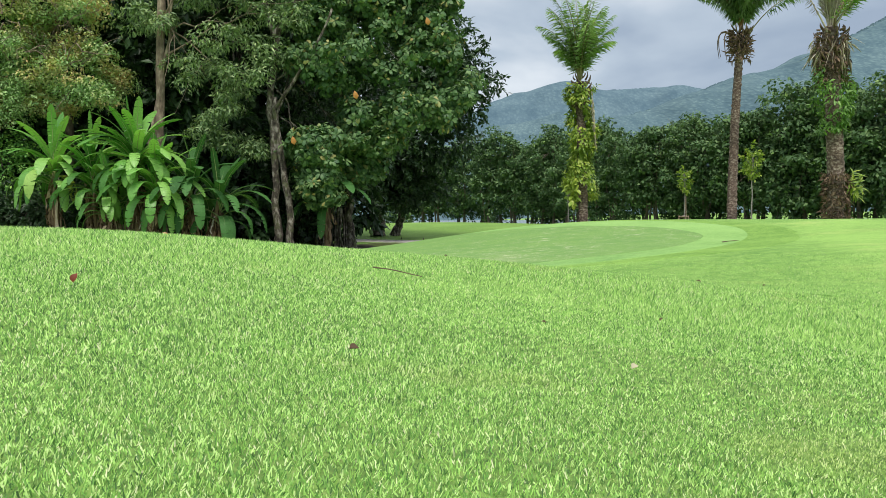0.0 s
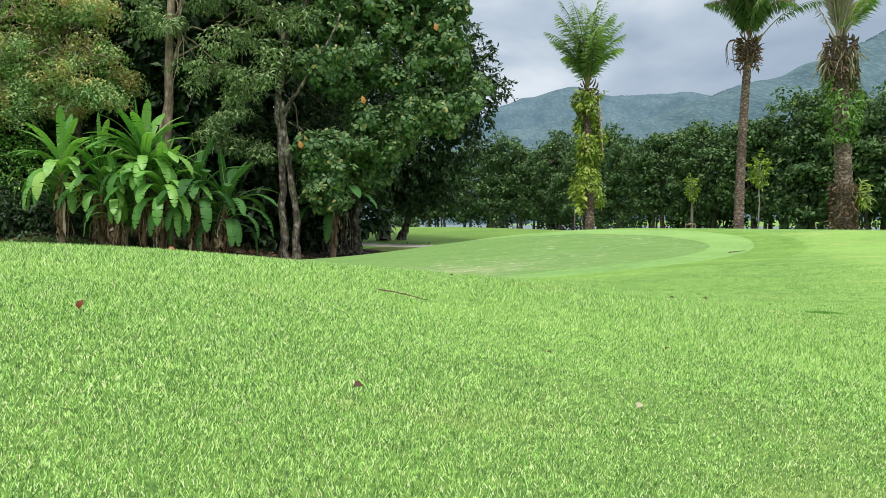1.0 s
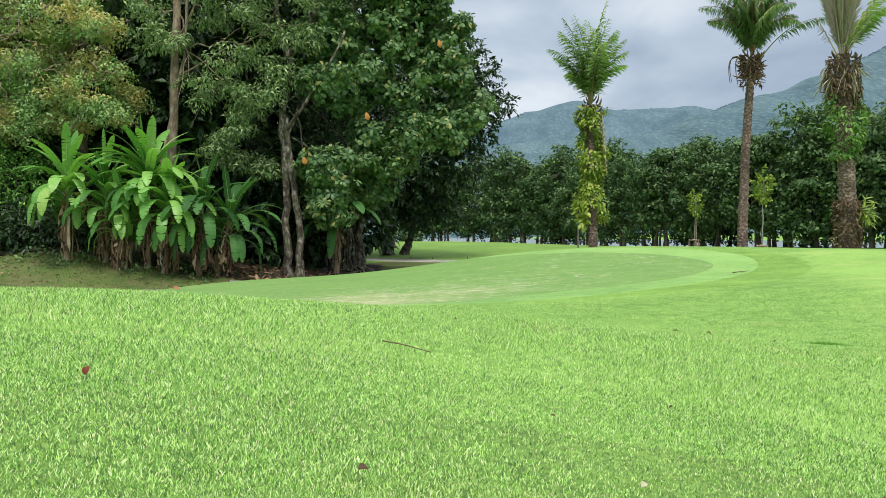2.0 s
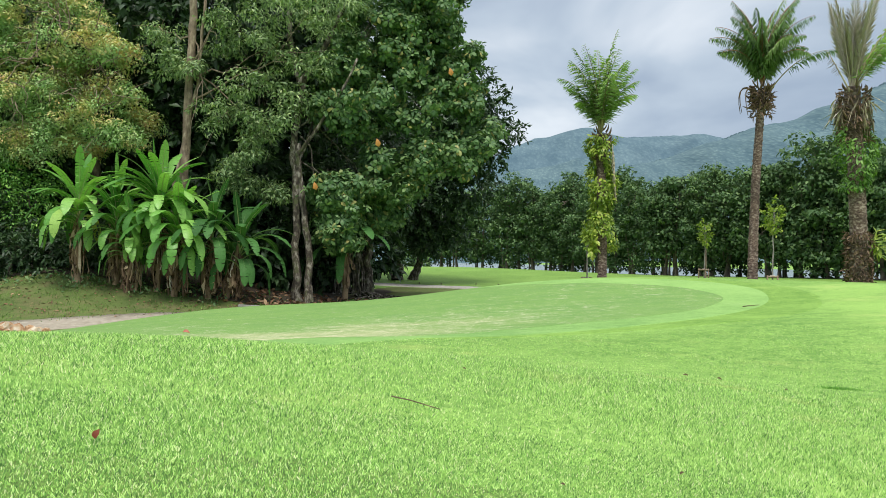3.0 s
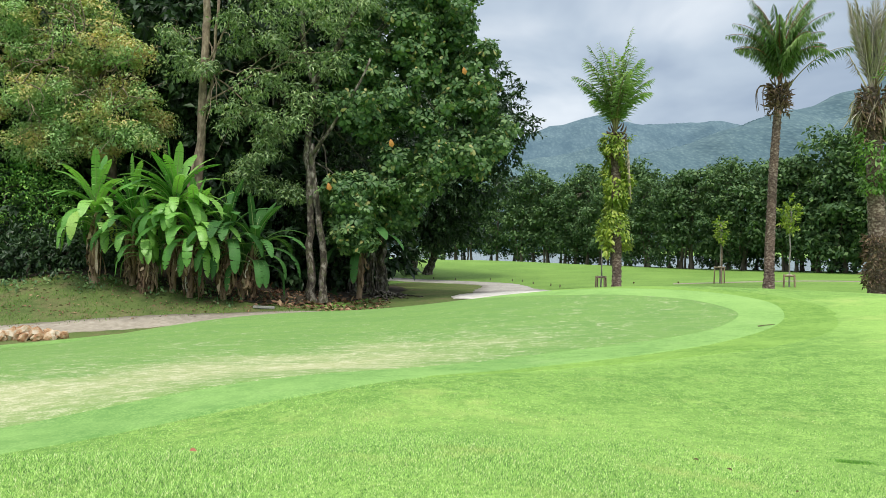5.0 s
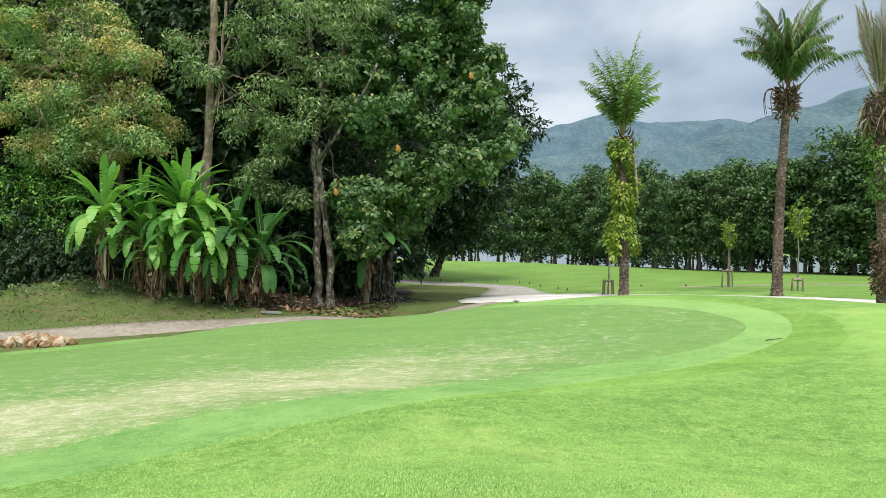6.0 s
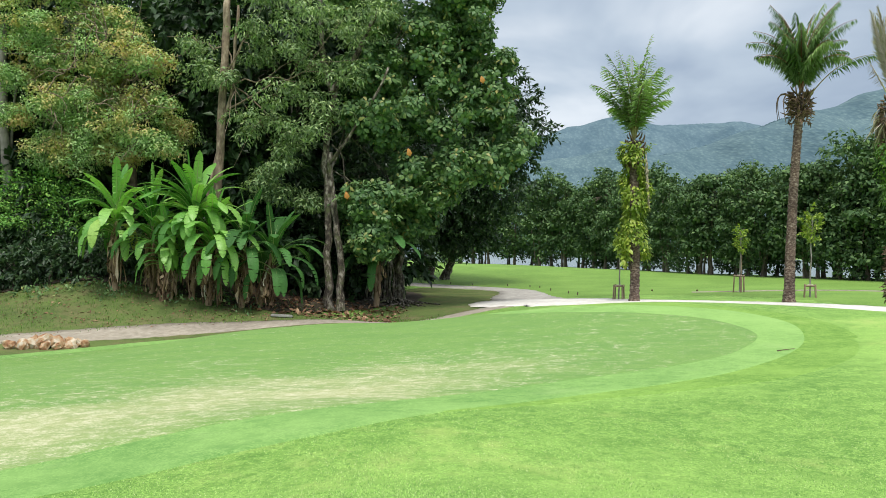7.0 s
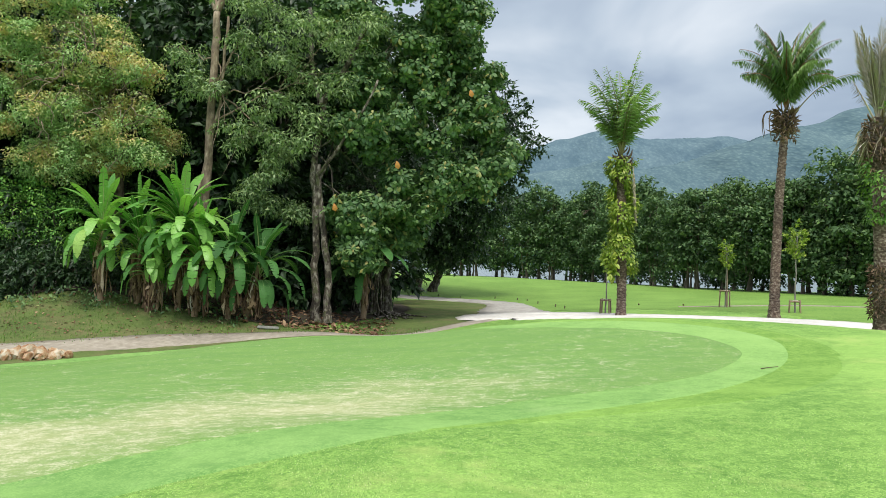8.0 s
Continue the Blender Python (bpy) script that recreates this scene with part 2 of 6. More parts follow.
M_BARK_TAN = bark_material("tan_bark", [(0.32, (0.112, 0.078, 0.0555)), (0.52, (0.277, 0.207, 0.15)), (0.7, (0.495, 0.405, 0.315))], 8.0, (1, 1, 0.4), 0.03)
M_BARK_GREY = bark_material("grey_bark", [(0.42, (0.028, 0.021, 0.016)), (0.51, (0.1, 0.08, 0.06)), (0.6, (0.31, 0.28, 0.24))], 9.0, (1, 1, 0.5), 0.03, moss=(0.081, 0.09, 0.038))
M_BARK_PALE = bark_material("pale_bark", [(0.3, (0.2, 0.18, 0.16)), (0.6, (0.36, 0.34, 0.31)), (0.8, (0.5, 0.48, 0.45))], 5.0)
M_BARK_ROW = bark_material("brown_bark", [(0.3, (0.12, 0.1, 0.075)), (0.6, (0.24, 0.19, 0.15)), (0.8, (0.36, 0.3, 0.24))], 6.0)
M_BARK_PALM = bark_material("palm_bark", [(0.34, (0.035, 0.022, 0.017)), (0.5, (0.13, 0.085, 0.065)), (0.66, (0.36, 0.3, 0.25))], 13.0, stretch=(1, 1, 1.6), depth=0.03)
M_FIBRE = bark_material("dry_leaf_base", [(0.3, (0.06, 0.035, 0.022)), (0.55, (0.2, 0.13, 0.08)), (0.75, (0.38, 0.29, 0.2))], 14.0, stretch=(1, 1, 0.3), depth=0.015)
M_DRY = leaf_material("dry_frond", [(0.0, (0.408, 0.348, 0.264)), (0.5, (0.6, 0.528, 0.432)), (1.0, (0.744, 0.684, 0.588))], 0.85, 0.2, gloss=0.1)
M_HUSK = leaf_material("dry_banana_leaf", [(0.0, (0.111, 0.0693, 0.0478)), (0.5, (0.313, 0.21, 0.144)), (0.8, (0.669, 0.483, 0.33)), (1.0, (0.83, 0.782, 0.719))], 0.85, 0.12, gloss=0.1)

M_LEAF_BIG = leaf_material("large_tree_leaf", [(0.0, (0.0597, 0.135, 0.0517)), (0.5, (0.118, 0.223, 0.0809)), (0.94, (0.221, 0.344, 0.126)), (1.0, (0.453, 0.391, 0.137))], 0.5, 0.2, gloss=0.3)
M_LEAF_FINE = leaf_material("narrow_tree_leaf", [(0.0, (0.163, 0.271, 0.119)), (0.6, (0.294, 0.433, 0.181)), (1.0, (0.49, 0.618, 0.272))], 0.45, 0.22)
M_LEAF_TIP = leaf_material("young_tipped_leaf", [(0.0, (0.291, 0.5, 0.187)), (0.6, (0.436, 0.66, 0.275)), (1.0, (0.582, 0.76, 0.363))], 0.5, 0.3, patch=(0.9, 0.47, [(0.0, (0.582, 0.66, 0.242)), (0.5, (0.757, 0.68, 0.286)), (1.0, (0.85, 0.56, 0.286))]), gloss=0.25)
# dark leaf with the grove's shade painted into its colour
M_LEAF_DARK = leaf_material("dark_shaded_leaf", [(0.0, (0.0204, 0.0487, 0.0195)), (0.6, (0.037, 0.0816, 0.0306)), (1.0, (0.0766, 0.145, 0.0501))], 0.42, 0.18)
# brighter green patches paint lit crown tops on the row
M_LEAF_ROW = leaf_material("row_tree_leaf", [(0.0, (0.0738, 0.142, 0.062)), (0.6, (0.122, 0.216, 0.0889)), (1.0, (0.214, 0.32, 0.132))], 0.6, 0.15, patch=(0.7, 0.62, [(0.0, (0.147, 0.269, 0.0739)), (1.0, (0.294, 0.447, 0.119))]), gloss=0.15)
M_LEAF_BUSH = leaf_material("bush_leaf", [(0.0, (0.133, 0.341, 0.0814)), (0.6, (0.236, 0.503, 0.111)), (1.0, (0.414, 0.68, 0.148))], 0.5, 0.25, gloss=0.25)
M_LEAF_VINE = leaf_material("vine_leaf", [(0.0, (0.157, 0.255, 0.035)), (0.55, (0.302, 0.428, 0.06)), (1.0, (0.47, 0.53, 0.1))], 0.4, 0.3)
M_LEAF_FERN = leaf_material("fern_leaf", [(0.0, (0.08, 0.19, 0.03)), (0.6, (0.15, 0.31, 0.05)), (1.0, (0.25, 0.42, 0.08))], 0.45, 0.3)
M_FROND = leaf_material("palm_frond", [(0.0, (0.23, 0.4, 0.108)), (0.6, (0.386, 0.58, 0.18)), (1.0, (0.57, 0.72, 0.306))], 0.4, 0.42)
M_FROND_DARK = leaf_material("dark_palm_frond", [(0.0, (0.11, 0.219, 0.0635)), (0.6, (0.21, 0.361, 0.106)), (1.0, (0.397, 0.554, 0.212))], 0.35, 0.3)
M_RACHIS = plain("frond_stalk", [(0.3, (0.22, 0.2, 0.08)), (0.7, (0.36, 0.31, 0.14))], 10.0, 0.5, 0.003)
M_RACHIS_RED = plain("red_frond_stalk", [(0.3, (0.24, 0.1, 0.04)), (0.7, (0.42, 0.22, 0.1))], 10.0, 0.5, 0.003)
M_BANANA = leaf_material("banana_leaf", [(0.0, (0.055, 0.17, 0.03)), (0.35, (0.12, 0.34, 0.06)), (0.75, (0.22, 0.5, 0.1)), (0.93, (0.34, 0.62, 0.15)), (1.0, (0.6, 0.66, 0.14))], 0.4, 0.3, gloss=0.4)
# banana leaf darkened so that its colour stands for shade
M_BANANA_DARK = leaf_material("banana_leaf_shade_dark", [(0.0, (0.045, 0.13, 0.035)), (0.9, (0.085, 0.22, 0.06)), (0.97, (0.1, 0.22, 0.06)), (1.0, (0.3, 0.26, 0.10))], 0.55, 0.2, gloss=0.15)
M_MIDRIB = plain("banana_midrib", [(0.3, (0.3, 0.42, 0.14)), (0.7, (0.42, 0.5, 0.2))], 10.0, 0.4, 0.002)
M_GRASS = leaf_material("grass_blade", [(0.0, (0.0282, 0.101, 0.0118)), (0.3, (0.113, 0.293, 0.0392)), (0.7, (0.329, 0.596, 0.118)), (0.92, (0.564, 0.808, 0.274)), (1.0, (0.696, 0.707, 0.441))], 0.5, 0.1, patch=(2.6, 0.6, [(0.0, (0.094, 0.202, 0.0294)), (0.6, (0.329, 0.505, 0.108)), (1.0, (0.602, 0.667, 0.294))]), gloss=0.3)
M_RED_LEAF = leaf_material("red_dead_leaf", [(0.0, (0.16, 0.03, 0.015)), (1.0, (0.3, 0.07, 0.03))], 0.6, 0.15)
M_PINK_LEAF = leaf_material("pink_dead_leaf", [(0.0, (0.45, 0.12, 0.08)), (1.0, (0.55, 0.2, 0.13))], 0.6, 0.15)
M_BROWN_LEAF = leaf_material("brown_dead_leaf", [(0.0, (0.117, 0.0585, 0.0325)), (0.8, (0.286, 0.156, 0.091)), (1.0, (0.52, 0.351, 0.208))], 0.7, 0.1)
M_ORANGE_LEAF = leaf_material("orange_dead_leaf", [(0.0, (0.5, 0.2, 0.04)), (1.0, (0.62, 0.3, 0.07))], 0.6, 0.2)
M_SPOT_LEAF = leaf_material("dark_dead_leaf", [(0.0, (0.05, 0.028, 0.015)), (1.0, (0.14, 0.075, 0.035))], 0.7, 0.1)
M_PALE_LEAF = leaf_material("straw", [(0.0, (0.5, 0.43, 0.27)), (1.0, (0.72, 0.66, 0.5))], 0.7, 0.2)
M_TWIG = plain("dark_twig", [(0.3, (0.07, 0.048, 0.03)), (0.7, (0.2, 0.14, 0.085))], 60.0, 0.8, 0.002)


def water_material():
    m, nt, bsdf = material("lake_water")
    bsdf.inputs["Base Color"].default_value = (0.24, 0.28, 0.3, 1)
    bsdf.inputs["Roughness"].default_value = 0.22
    bsdf.inputs["IOR"].default_value = 1.33
    bump(nt, bsdf, noise_node(nt, 1.2, 4.0, stretch=(0.4, 1, 1)), 0.3, 0.1)
    return m


M_WATER = water_material()


def hill_material(name, dark, light, size):
    """Closed forest: crowns, groups of crowns and broad drifts over the slope."""
    m, nt, bsdf = material(name)
    tc = nt.nodes.new("ShaderNodeTexCoord")
    mp = nt.nodes.new("ShaderNodeMapping")
    mp.inputs["Scale"].default_value = (1, 0.1, 1)
    cells = nt.nodes.new("ShaderNodeTexVoronoi")
    cells.inputs["Scale"].default_value = 1 / size
    cells.inputs["Detail"].default_value = 1.0
    nt.links.new(tc.outputs["Object"], mp.inputs[0])
    nt.links.new(mp.outputs[0], cells.inputs["Vector"])
    dome = nt.nodes.new("ShaderNodeMath")
    dome.operation = "SUBTRACT"
    dome.inputs[0].default_value = 1.0
    nt.links.new(cells.outputs["Distance"], dome.inputs[1])
    crowns = dome.outputs[0]
    groups = noise_node(nt, 0.22 / size, 5.0, 0.65, stretch=(1, 0.15, 1))
    drifts = noise_node(nt, 0.005, 4.0)
    # crown tops painted light and the gaps between them dark, as shading
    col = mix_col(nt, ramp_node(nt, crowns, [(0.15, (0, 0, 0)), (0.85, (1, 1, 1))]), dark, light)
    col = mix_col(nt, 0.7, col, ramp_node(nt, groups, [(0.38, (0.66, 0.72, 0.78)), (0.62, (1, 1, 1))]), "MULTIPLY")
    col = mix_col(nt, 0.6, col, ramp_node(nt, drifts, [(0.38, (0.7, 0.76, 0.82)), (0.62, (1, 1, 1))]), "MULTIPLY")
    nt.links.new(col, bsdf.inputs["Base Color"])
    bsdf.inputs["Roughness"].default_value = 0.95
    bsdf.inputs["Specular IOR Level"].default_value = 0.05
    bump(nt, bsdf, crowns, 0.4, size * 0.6)
    return m


# aerial haze painted into the base colours as blue-grey
M_HILL = hill_material("hazed_forest_hill", (0.104, 0.161, 0.182), (0.172, 0.247, 0.25), 5.0)
M_HILL_FAR = hill_material("hazed_distant_forest", (0.11, 0.168, 0.2), (0.157, 0.228, 0.25), 10.0)

# ---------------------------------------------------------------- mesh helpers
rng = np.random.default_rng(7)


def mesh(name, verts, faces):
    """A mesh out of arrays: verts n x 3, faces m x k."""
    verts, faces = np.asarray(verts, np.float32), np.asarray(faces, np.int32)
    me = bpy.data.meshes.new(name)
    me.vertices.add(len(verts))
    me.vertices.foreach_set("co", verts.ravel())
    me.loops.add(faces.size)
    me.loops.foreach_set("vertex_index", faces.ravel())
    me.polygons.add(len(faces))
    me.polygons.foreach_set("loop_start", np.arange(0, faces.size, faces.shape[1], dtype=np.int32))
    me.update(calc_edges=True)
    me.validate()
    return me


def smooth(me):
    me.polygons.foreach_set("use_smooth", np.ones(len(me.polygons), bool))
    return me


def join(pieces):
    vs, fs, n = [], [], 0
    for v, f in pieces:
        vs.append(np.asarray(v, float))
        fs.append(np.asarray(f) + n)
        n += len(v)
    return np.concatenate(vs), np.concatenate(fs)


def weld(v, f, d=0.0005):
    """Joins the strips of one blade, so that it shades and colours as one leaf."""
    key = np.round(v / d).astype(np.int64)
    _, first, inv = np.unique(key, axis=0, return_index=True, return_inverse=True)
    return v[first], inv.reshape(-1)[f]


def thing(name, place, label, category, group="", kind=""):
    ob = new(name)
    ob.location = place
    ob.empty_display_size = 0.2
    return tagged(ob, label, category, group, kind)


def part(name, me, mat, parent, label=""):
    ob = new(name, me)
    me.materials.append(mat)
    ob.parent = parent
    return tagged(ob, label)


def unit(v):
    return v / np.maximum(np.linalg.norm(v, axis=-1, keepdims=True), 1e-9)


def tube(points, radii, sides=8, rough=0.0, cap=True):
    """A tapered tube along points, as quads."""
    p, r = np.asarray(points, float), np.asarray(radii, float)
    way = unit(np.gradient(p, axis=0))
    ref = np.where(np.abs(way[:, 2:3]) > 0.9, (1.0, 0.0, 0.0), (0.0, 0.0, 1.0))
    a = unit(np.cross(way, ref))
    for i in range(1, len(p)):  # carry the cross-section along
        a[i] = unit(a[i - 1] - way[i] * (a[i - 1] @ way[i]))
    b = np.cross(way, a)
    ang = np.linspace(0, 2 * np.pi, sides, endpoint=False)
    rr = r[:, None] * (1 + rough * rng.uniform(-1, 1, (len(p), sides)))
    v = p[:, None] + rr[..., None] * (np.cos(ang)[None, :, None] * a[:, None] + np.sin(ang)[None, :, None] * b[:, None])
    v = v.reshape(-1, 3)
    i, j = np.meshgrid(np.arange(len(p) - 1), np.arange(sides), indexing="ij")
    k = (j + 1) % sides
    f = np.stack([i * sides + j, i * sides + k, (i + 1) * sides + k, (i + 1) * sides + j], -1).reshape(-1, 4)
    if cap:
        n = len(v)
        v = np.concatenate([v, p[:1], p[-1:]])
        last = (len(p) - 1) * sides
        ends = []
        for s in range(0, sides, 2):
            ends.append([n + 1, last + s, last + (s + 1) % sides, last + (s + 2) % sides])
        f = np.concatenate([f, np.array(ends)])
    return v, f


def curve_points(start, end, n=8, bow=(0, 0, 0), wobble=0.0):
    s = np.linspace(0, 1, n)[:, None]
    p = np.asarray(start, float) * (1 - s) + np.asarray(end, float) * s + 4 * s * (1 - s) * np.asarray(bow, float)
    if wobble:
        w = rng.normal(0, wobble, (n, 3))
        w[0] = 0
        p = p + w * np.sin(np.pi * np.clip(s * 0.9, 0, 1)) ** 0.5
    return p


def random_ways(n):
    return unit(rng.normal(size=(n, 3)))


def leaves(place, way, face, length, width, fold=0.18, droop=0.15, ends=0.45):
    """Folded leaves, pointed at both ends: place of the stalk, way of the midrib, face it turns up."""
    n = len(place)
    way = unit(way)
    side = unit(np.cross(way, face))
    up = np.cross(side, way)
    L, W = np.reshape(length, (-1, 1)) * np.ones((n, 1)), np.reshape(width, (-1, 1)) * np.ones((n, 1))
    tip = place + way * L - up * L * droop
    m1 = place + way * L * ends * 0.6 + up * L * droop * 0.15
    m2 = place + way * L * (0.35 + ends * 0.6) - up * L * droop * 0.25
    lift = up * W * fold
    v = np.stack([place, m1, m2, tip, m1 + side * W * 0.42 + lift, m2 + side * W * 0.5 + lift, m1 - side * W * 0.42 + lift, m2 - side * W * 0.5 + lift], 1).reshape(-1, 3)
    base = 8 * np.arange(n)[:, None]
    f = np.concatenate([base + t for t in ([0, 1, 4], [1, 5, 4], [1, 2, 5], [2, 3, 5], [0, 6, 1], [1, 6, 7], [1, 7, 2], [2, 7, 3])])
    return v, f


def thin_leaves(place, way, face, length, width, droop=0.1):
    """Leaves of two faces each, for small or far ones."""
    n = len(place)
    way = unit(way)
    side = unit(np.cross(way, face))
    up = np.cross(side, way)
    L, W = np.reshape(length, (-1, 1)) * np.ones((n, 1)), np.reshape(width, (-1, 1)) * np.ones((n, 1))
    mid = place + way * L * 0.45
    v = np.stack([place, mid + side * W / 2, place + way * L - up * L * droop, mid - side * W / 2], 1)
    v[:, 1] += up * W * 0.15
    v[:, 3] += up * W * 0.15
    base = 4 * np.arange(n)[:, None]
    f = np.concatenate([base + [0, 2, 1], base + [0, 3, 2]])
    return v.reshape(-1, 3), f


def broad_leaves(place, way, face, length, width, droop=0.25):
    """Leaves broadest beyond the middle, with a blunt end, curling down."""
    n = len(place)
    way = unit(way)
    side = unit(np.cross(way, face))
    up = np.cross(side, way)
    L, W = np.reshape(length, (-1, 1)) * np.ones((n, 1)), np.reshape(width, (-1, 1)) * np.ones((n, 1))
    a = place + way * L * 0.32
    b = place + way * L * 0.74 - up * L * droop * 0.4
    tip = place + way * L - up * L * droop
    v = np.stack([place, a + side * W * 0.3 + up * W * 0.1, b + side * W * 0.5 + up * W * 0.1, tip, b - side * W * 0.5 + up * W * 0.1, a - side * W * 0.3 + up * W * 0.1], 1)
    base = 6 * np.arange(n)[:, None]
    f = np.concatenate([base + [0, 5, 1], base + [1, 5, 4], base + [1, 4, 2], base + [2, 4, 3]])
    return v.reshape(-1, 3), f


def shell_points(lobes, per_area, inner=0.55):
    """Places and outward ways spread through the outer part of several round lobes (x, y, z, rx, ry, rz)."""
    ps, ws = [], []
    for x, y, z, rx, ry, rz in lobes:
        n = max(8, int(per_area * 4.2 * ((rx * ry + ry * rz + rx * rz) / 3)))
        w = random_ways(n)
        # an uneven outline: lumps pushed in and out
        lump = 1 + 0.16 * np.sin(w[:, 0] * 5 + x) + 0.14 * np.sin(w[:, 1] * 6 + z) + 0.14 * np.sin(w[:, 2] * 7 + y)
        r = (inner + (1 - inner) * rng.uniform(0, 1, n) ** 0.5) * lump
        ps.append(np.array([x, y, z]) + w * r[:, None] * [rx, ry, rz])
        ws.append(unit(w / [rx, ry, rz]))
    return np.concatenate(ps), np.concatenate(ws)


def rosettes(lobes, per_area, count, length, width, lift=0.5, inner=0.55, spread=0.9):
    """Whorls of large leaves at the twig ends."""
    p, w = shell_points(lobes, per_area, inner)
    axis = unit(w + [0, 0, lift] + 0.35 * rng.normal(size=w.shape))
    a = unit(np.cross(axis, random_ways(len(p))))
    b = np.cross(axis, a)
    out = []
    for k in range(count):
        ang = 2 * np.pi * k / count + rng.uniform(-0.4, 0.4, len(p))
        way = unit(spread * (np.cos(ang)[:, None] * a + np.sin(ang)[:, None] * b) + axis * rng.uniform(0.0, 0.7, (len(p), 1)) - [0, 0, 0.25])
        s = rng.uniform(0.65, 1.15, len(p))
        out.append(broad_leaves(p + way * 0.03, way, axis + 0.3 * rng.normal(size=w.shape), length * s, width * s, 0.28))
    return join(out)


def sprays(lobes, per_area, count, length, width, hang=0.5, inner=0.5, twig=0.35):
    """Twigs with narrow leaves along them."""
    p, w = shell_points(lobes, per_area, inner)
    way = unit(w + 0.5 * rng.normal(size=w.shape) - [0, 0, hang])
    out = []
    for k in range(count):
        at = p + way * twig * (k / count) * rng.uniform(0.7, 1.2, (len(p), 1)) + 0.02 * rng.normal(size=p.shape)
        d = unit(way + 0.75 * rng.normal(size=w.shape) - [0, 0, hang * 0.6])
        s = rng.uniform(0.6, 1.2, len(p))
        face = unit(w * 0.6 + [0, 0, 0.8] + 0.4 * rng.normal(size=w.shape))
        out.append(thin_leaves(at, d, face, length * s, width * s, 0.12))
    return join(out)


def pads(lobes, per_area, length, width, droop=0.35, under=-0.3, jitter=0.35, inner=0.7):
    """Leaves shingled over the upper side of small rounded clumps, hanging outward. Gives their normals too, which follow the clump."""
    p, w = shell_points(lobes, per_area, inner)
    keep_ = w[:, 2] > under
    p, w = p[keep_], w[keep_]
    along_ = unit(np.cross(w, random_ways(len(p))))
    way = unit(0.55 * w + 0.85 * along_ - [0, 0, droop])
    s = rng.uniform(0.6, 1.2, len(p))
    v, f = thin_leaves(p, way, w + [0, 0, 0.45] + jitter * rng.normal(size=w.shape), length * s, width * s, 0.15)
    turned = unit(w + 0.3 * rng.normal(size=w.shape))
    return v, f[:, ::-1], np.repeat(turned, 4, 0)


def leaf_mesh(name, v, f, normals=None):
    me = mesh(name, v, f)
    if normals is not None:
        smooth(me).normals_split_custom_set_from_vertices(normals.tolist())
    return me


def limbs(base, targets, radius, sides=7, start=0.35, trunk_top=None):
    """Branches from a trunk's upper part towards the lobes."""
    out = []
    top = np.asarray(trunk_top, float)
    base = np.asarray(base, float)
    some = list(targets)
    if len(some) > 8:
        some = some[:: max(1, len(some) // 6)]
    for t in some:
        t = np.asarray(t[:3], float)
        f = rng.uniform(start, 0.95)
        s = base + (top - base) * f
        p = curve_points(s, t, 8, (0, 0, 0.1 * np.linalg.norm(t - s)), 0.07)
        out.append(tube(p, np.linspace(radius, radius * 0.25, 8), sides, 0.06))
        for _ in range(3):
            k = rng.integers(3, 7)
            e = t + rng.normal(0, 0.6, 3)
            q = curve_points(p[k], e, 5, (0, 0, 0.15), 0.05)
            out.append(tube(q, np.linspace(radius * 0.4, radius * 0.1, 5), 5))
    return out


# ---------------------------------------------------------------- ground
NEAR = ((0.129, 0.441, -0.277, 0.173, -0.021), (-0.342, 0.278, 0.161, -0.01, -0.06), (0.565, 0.037, -0.032, -0.133, 0.167), (-0.163, 0.141, 0.516, -0.217, 0.212), (0.772, -0.68, 0.499, -0.174, 0.085), (-0.15, 0.345, -0.065, 0.1, -0.024))
MIDDLE = ((-0.275, -0.007, -0.282, -0.578), (0.26, -0.173, 0.467, 0.219), (-0.032, -0.022, -0.182, -0.134), (0.059, 0.072, 0.525, -0.005), (0.322, -0.314, 0.253, 0.046), (-0.201, 0.412, 0.25, 0.018), (0.007, 0.137, -0.286, 0.345))
BEYOND = ((-0.065, 0.636, 0.415), (-0.145, 0.043, 0.202), (-0.262, -0.167, -0.104), (0.137, -0.002, 0.063), (-0.021, 0.009, -0.01), (-0.331, 0.296, 0.118))
WIDE = ((-16, 15, 5, -0.366), (14, 12, 6, 0.479), (9, 3, 5, 0.254), (5, 5, 3, 0.135), (-12, 3, 5, 0.082), (-5, 57, 8, 0.5), (0, 40, 8, -0.141), (-12, 38, 8, -0.734), (-24, 20, 8, -1.712), (-24, 32, 9, 0.828), (19, 44, 9, 0.3), (-4.4, 23.6, 1.3, -0.2), (6.8, 14.2, 1.9, -0.09), (-1.5, 3.35, 0.42, -0.045), (-1.25, 2.25, 0.4, 0.014), (-14.5, 24.2, 2.2, 0.55), (-11, 23.6, 1.6, 0.2), (-19.5, 23.8, 2.6, 0.4))


def bumps():
    for row, x in zip(NEAR, (-5, -3.8, -2.6, -1.4, -0.2, 1.0)):
        for h, y in zip(row, (0.4, 1.6, 2.8, 4.0, 5.2)):
            yield x, y, 1.25, h
    for row, x in zip(MIDDLE, (-9, -6, -3, 0, 3, 6, 9)):
        for h, y in zip(row, (8, 11, 14, 17.5)):
            yield x, y, 2.6, h
    for row, x in zip(BEYOND, (-14, -9, -4, 1, 6, 11)):
        for h, y in zip(row, (21.5, 26, 31)):
            yield x, y, 3.9, h
    yield from WIDE


BUMPS = list(bumps())


def step(a, b, v):
    s = np.clip((v - a) / (b - a), 0, 1)
    return s * s * (3 - 2 * s)


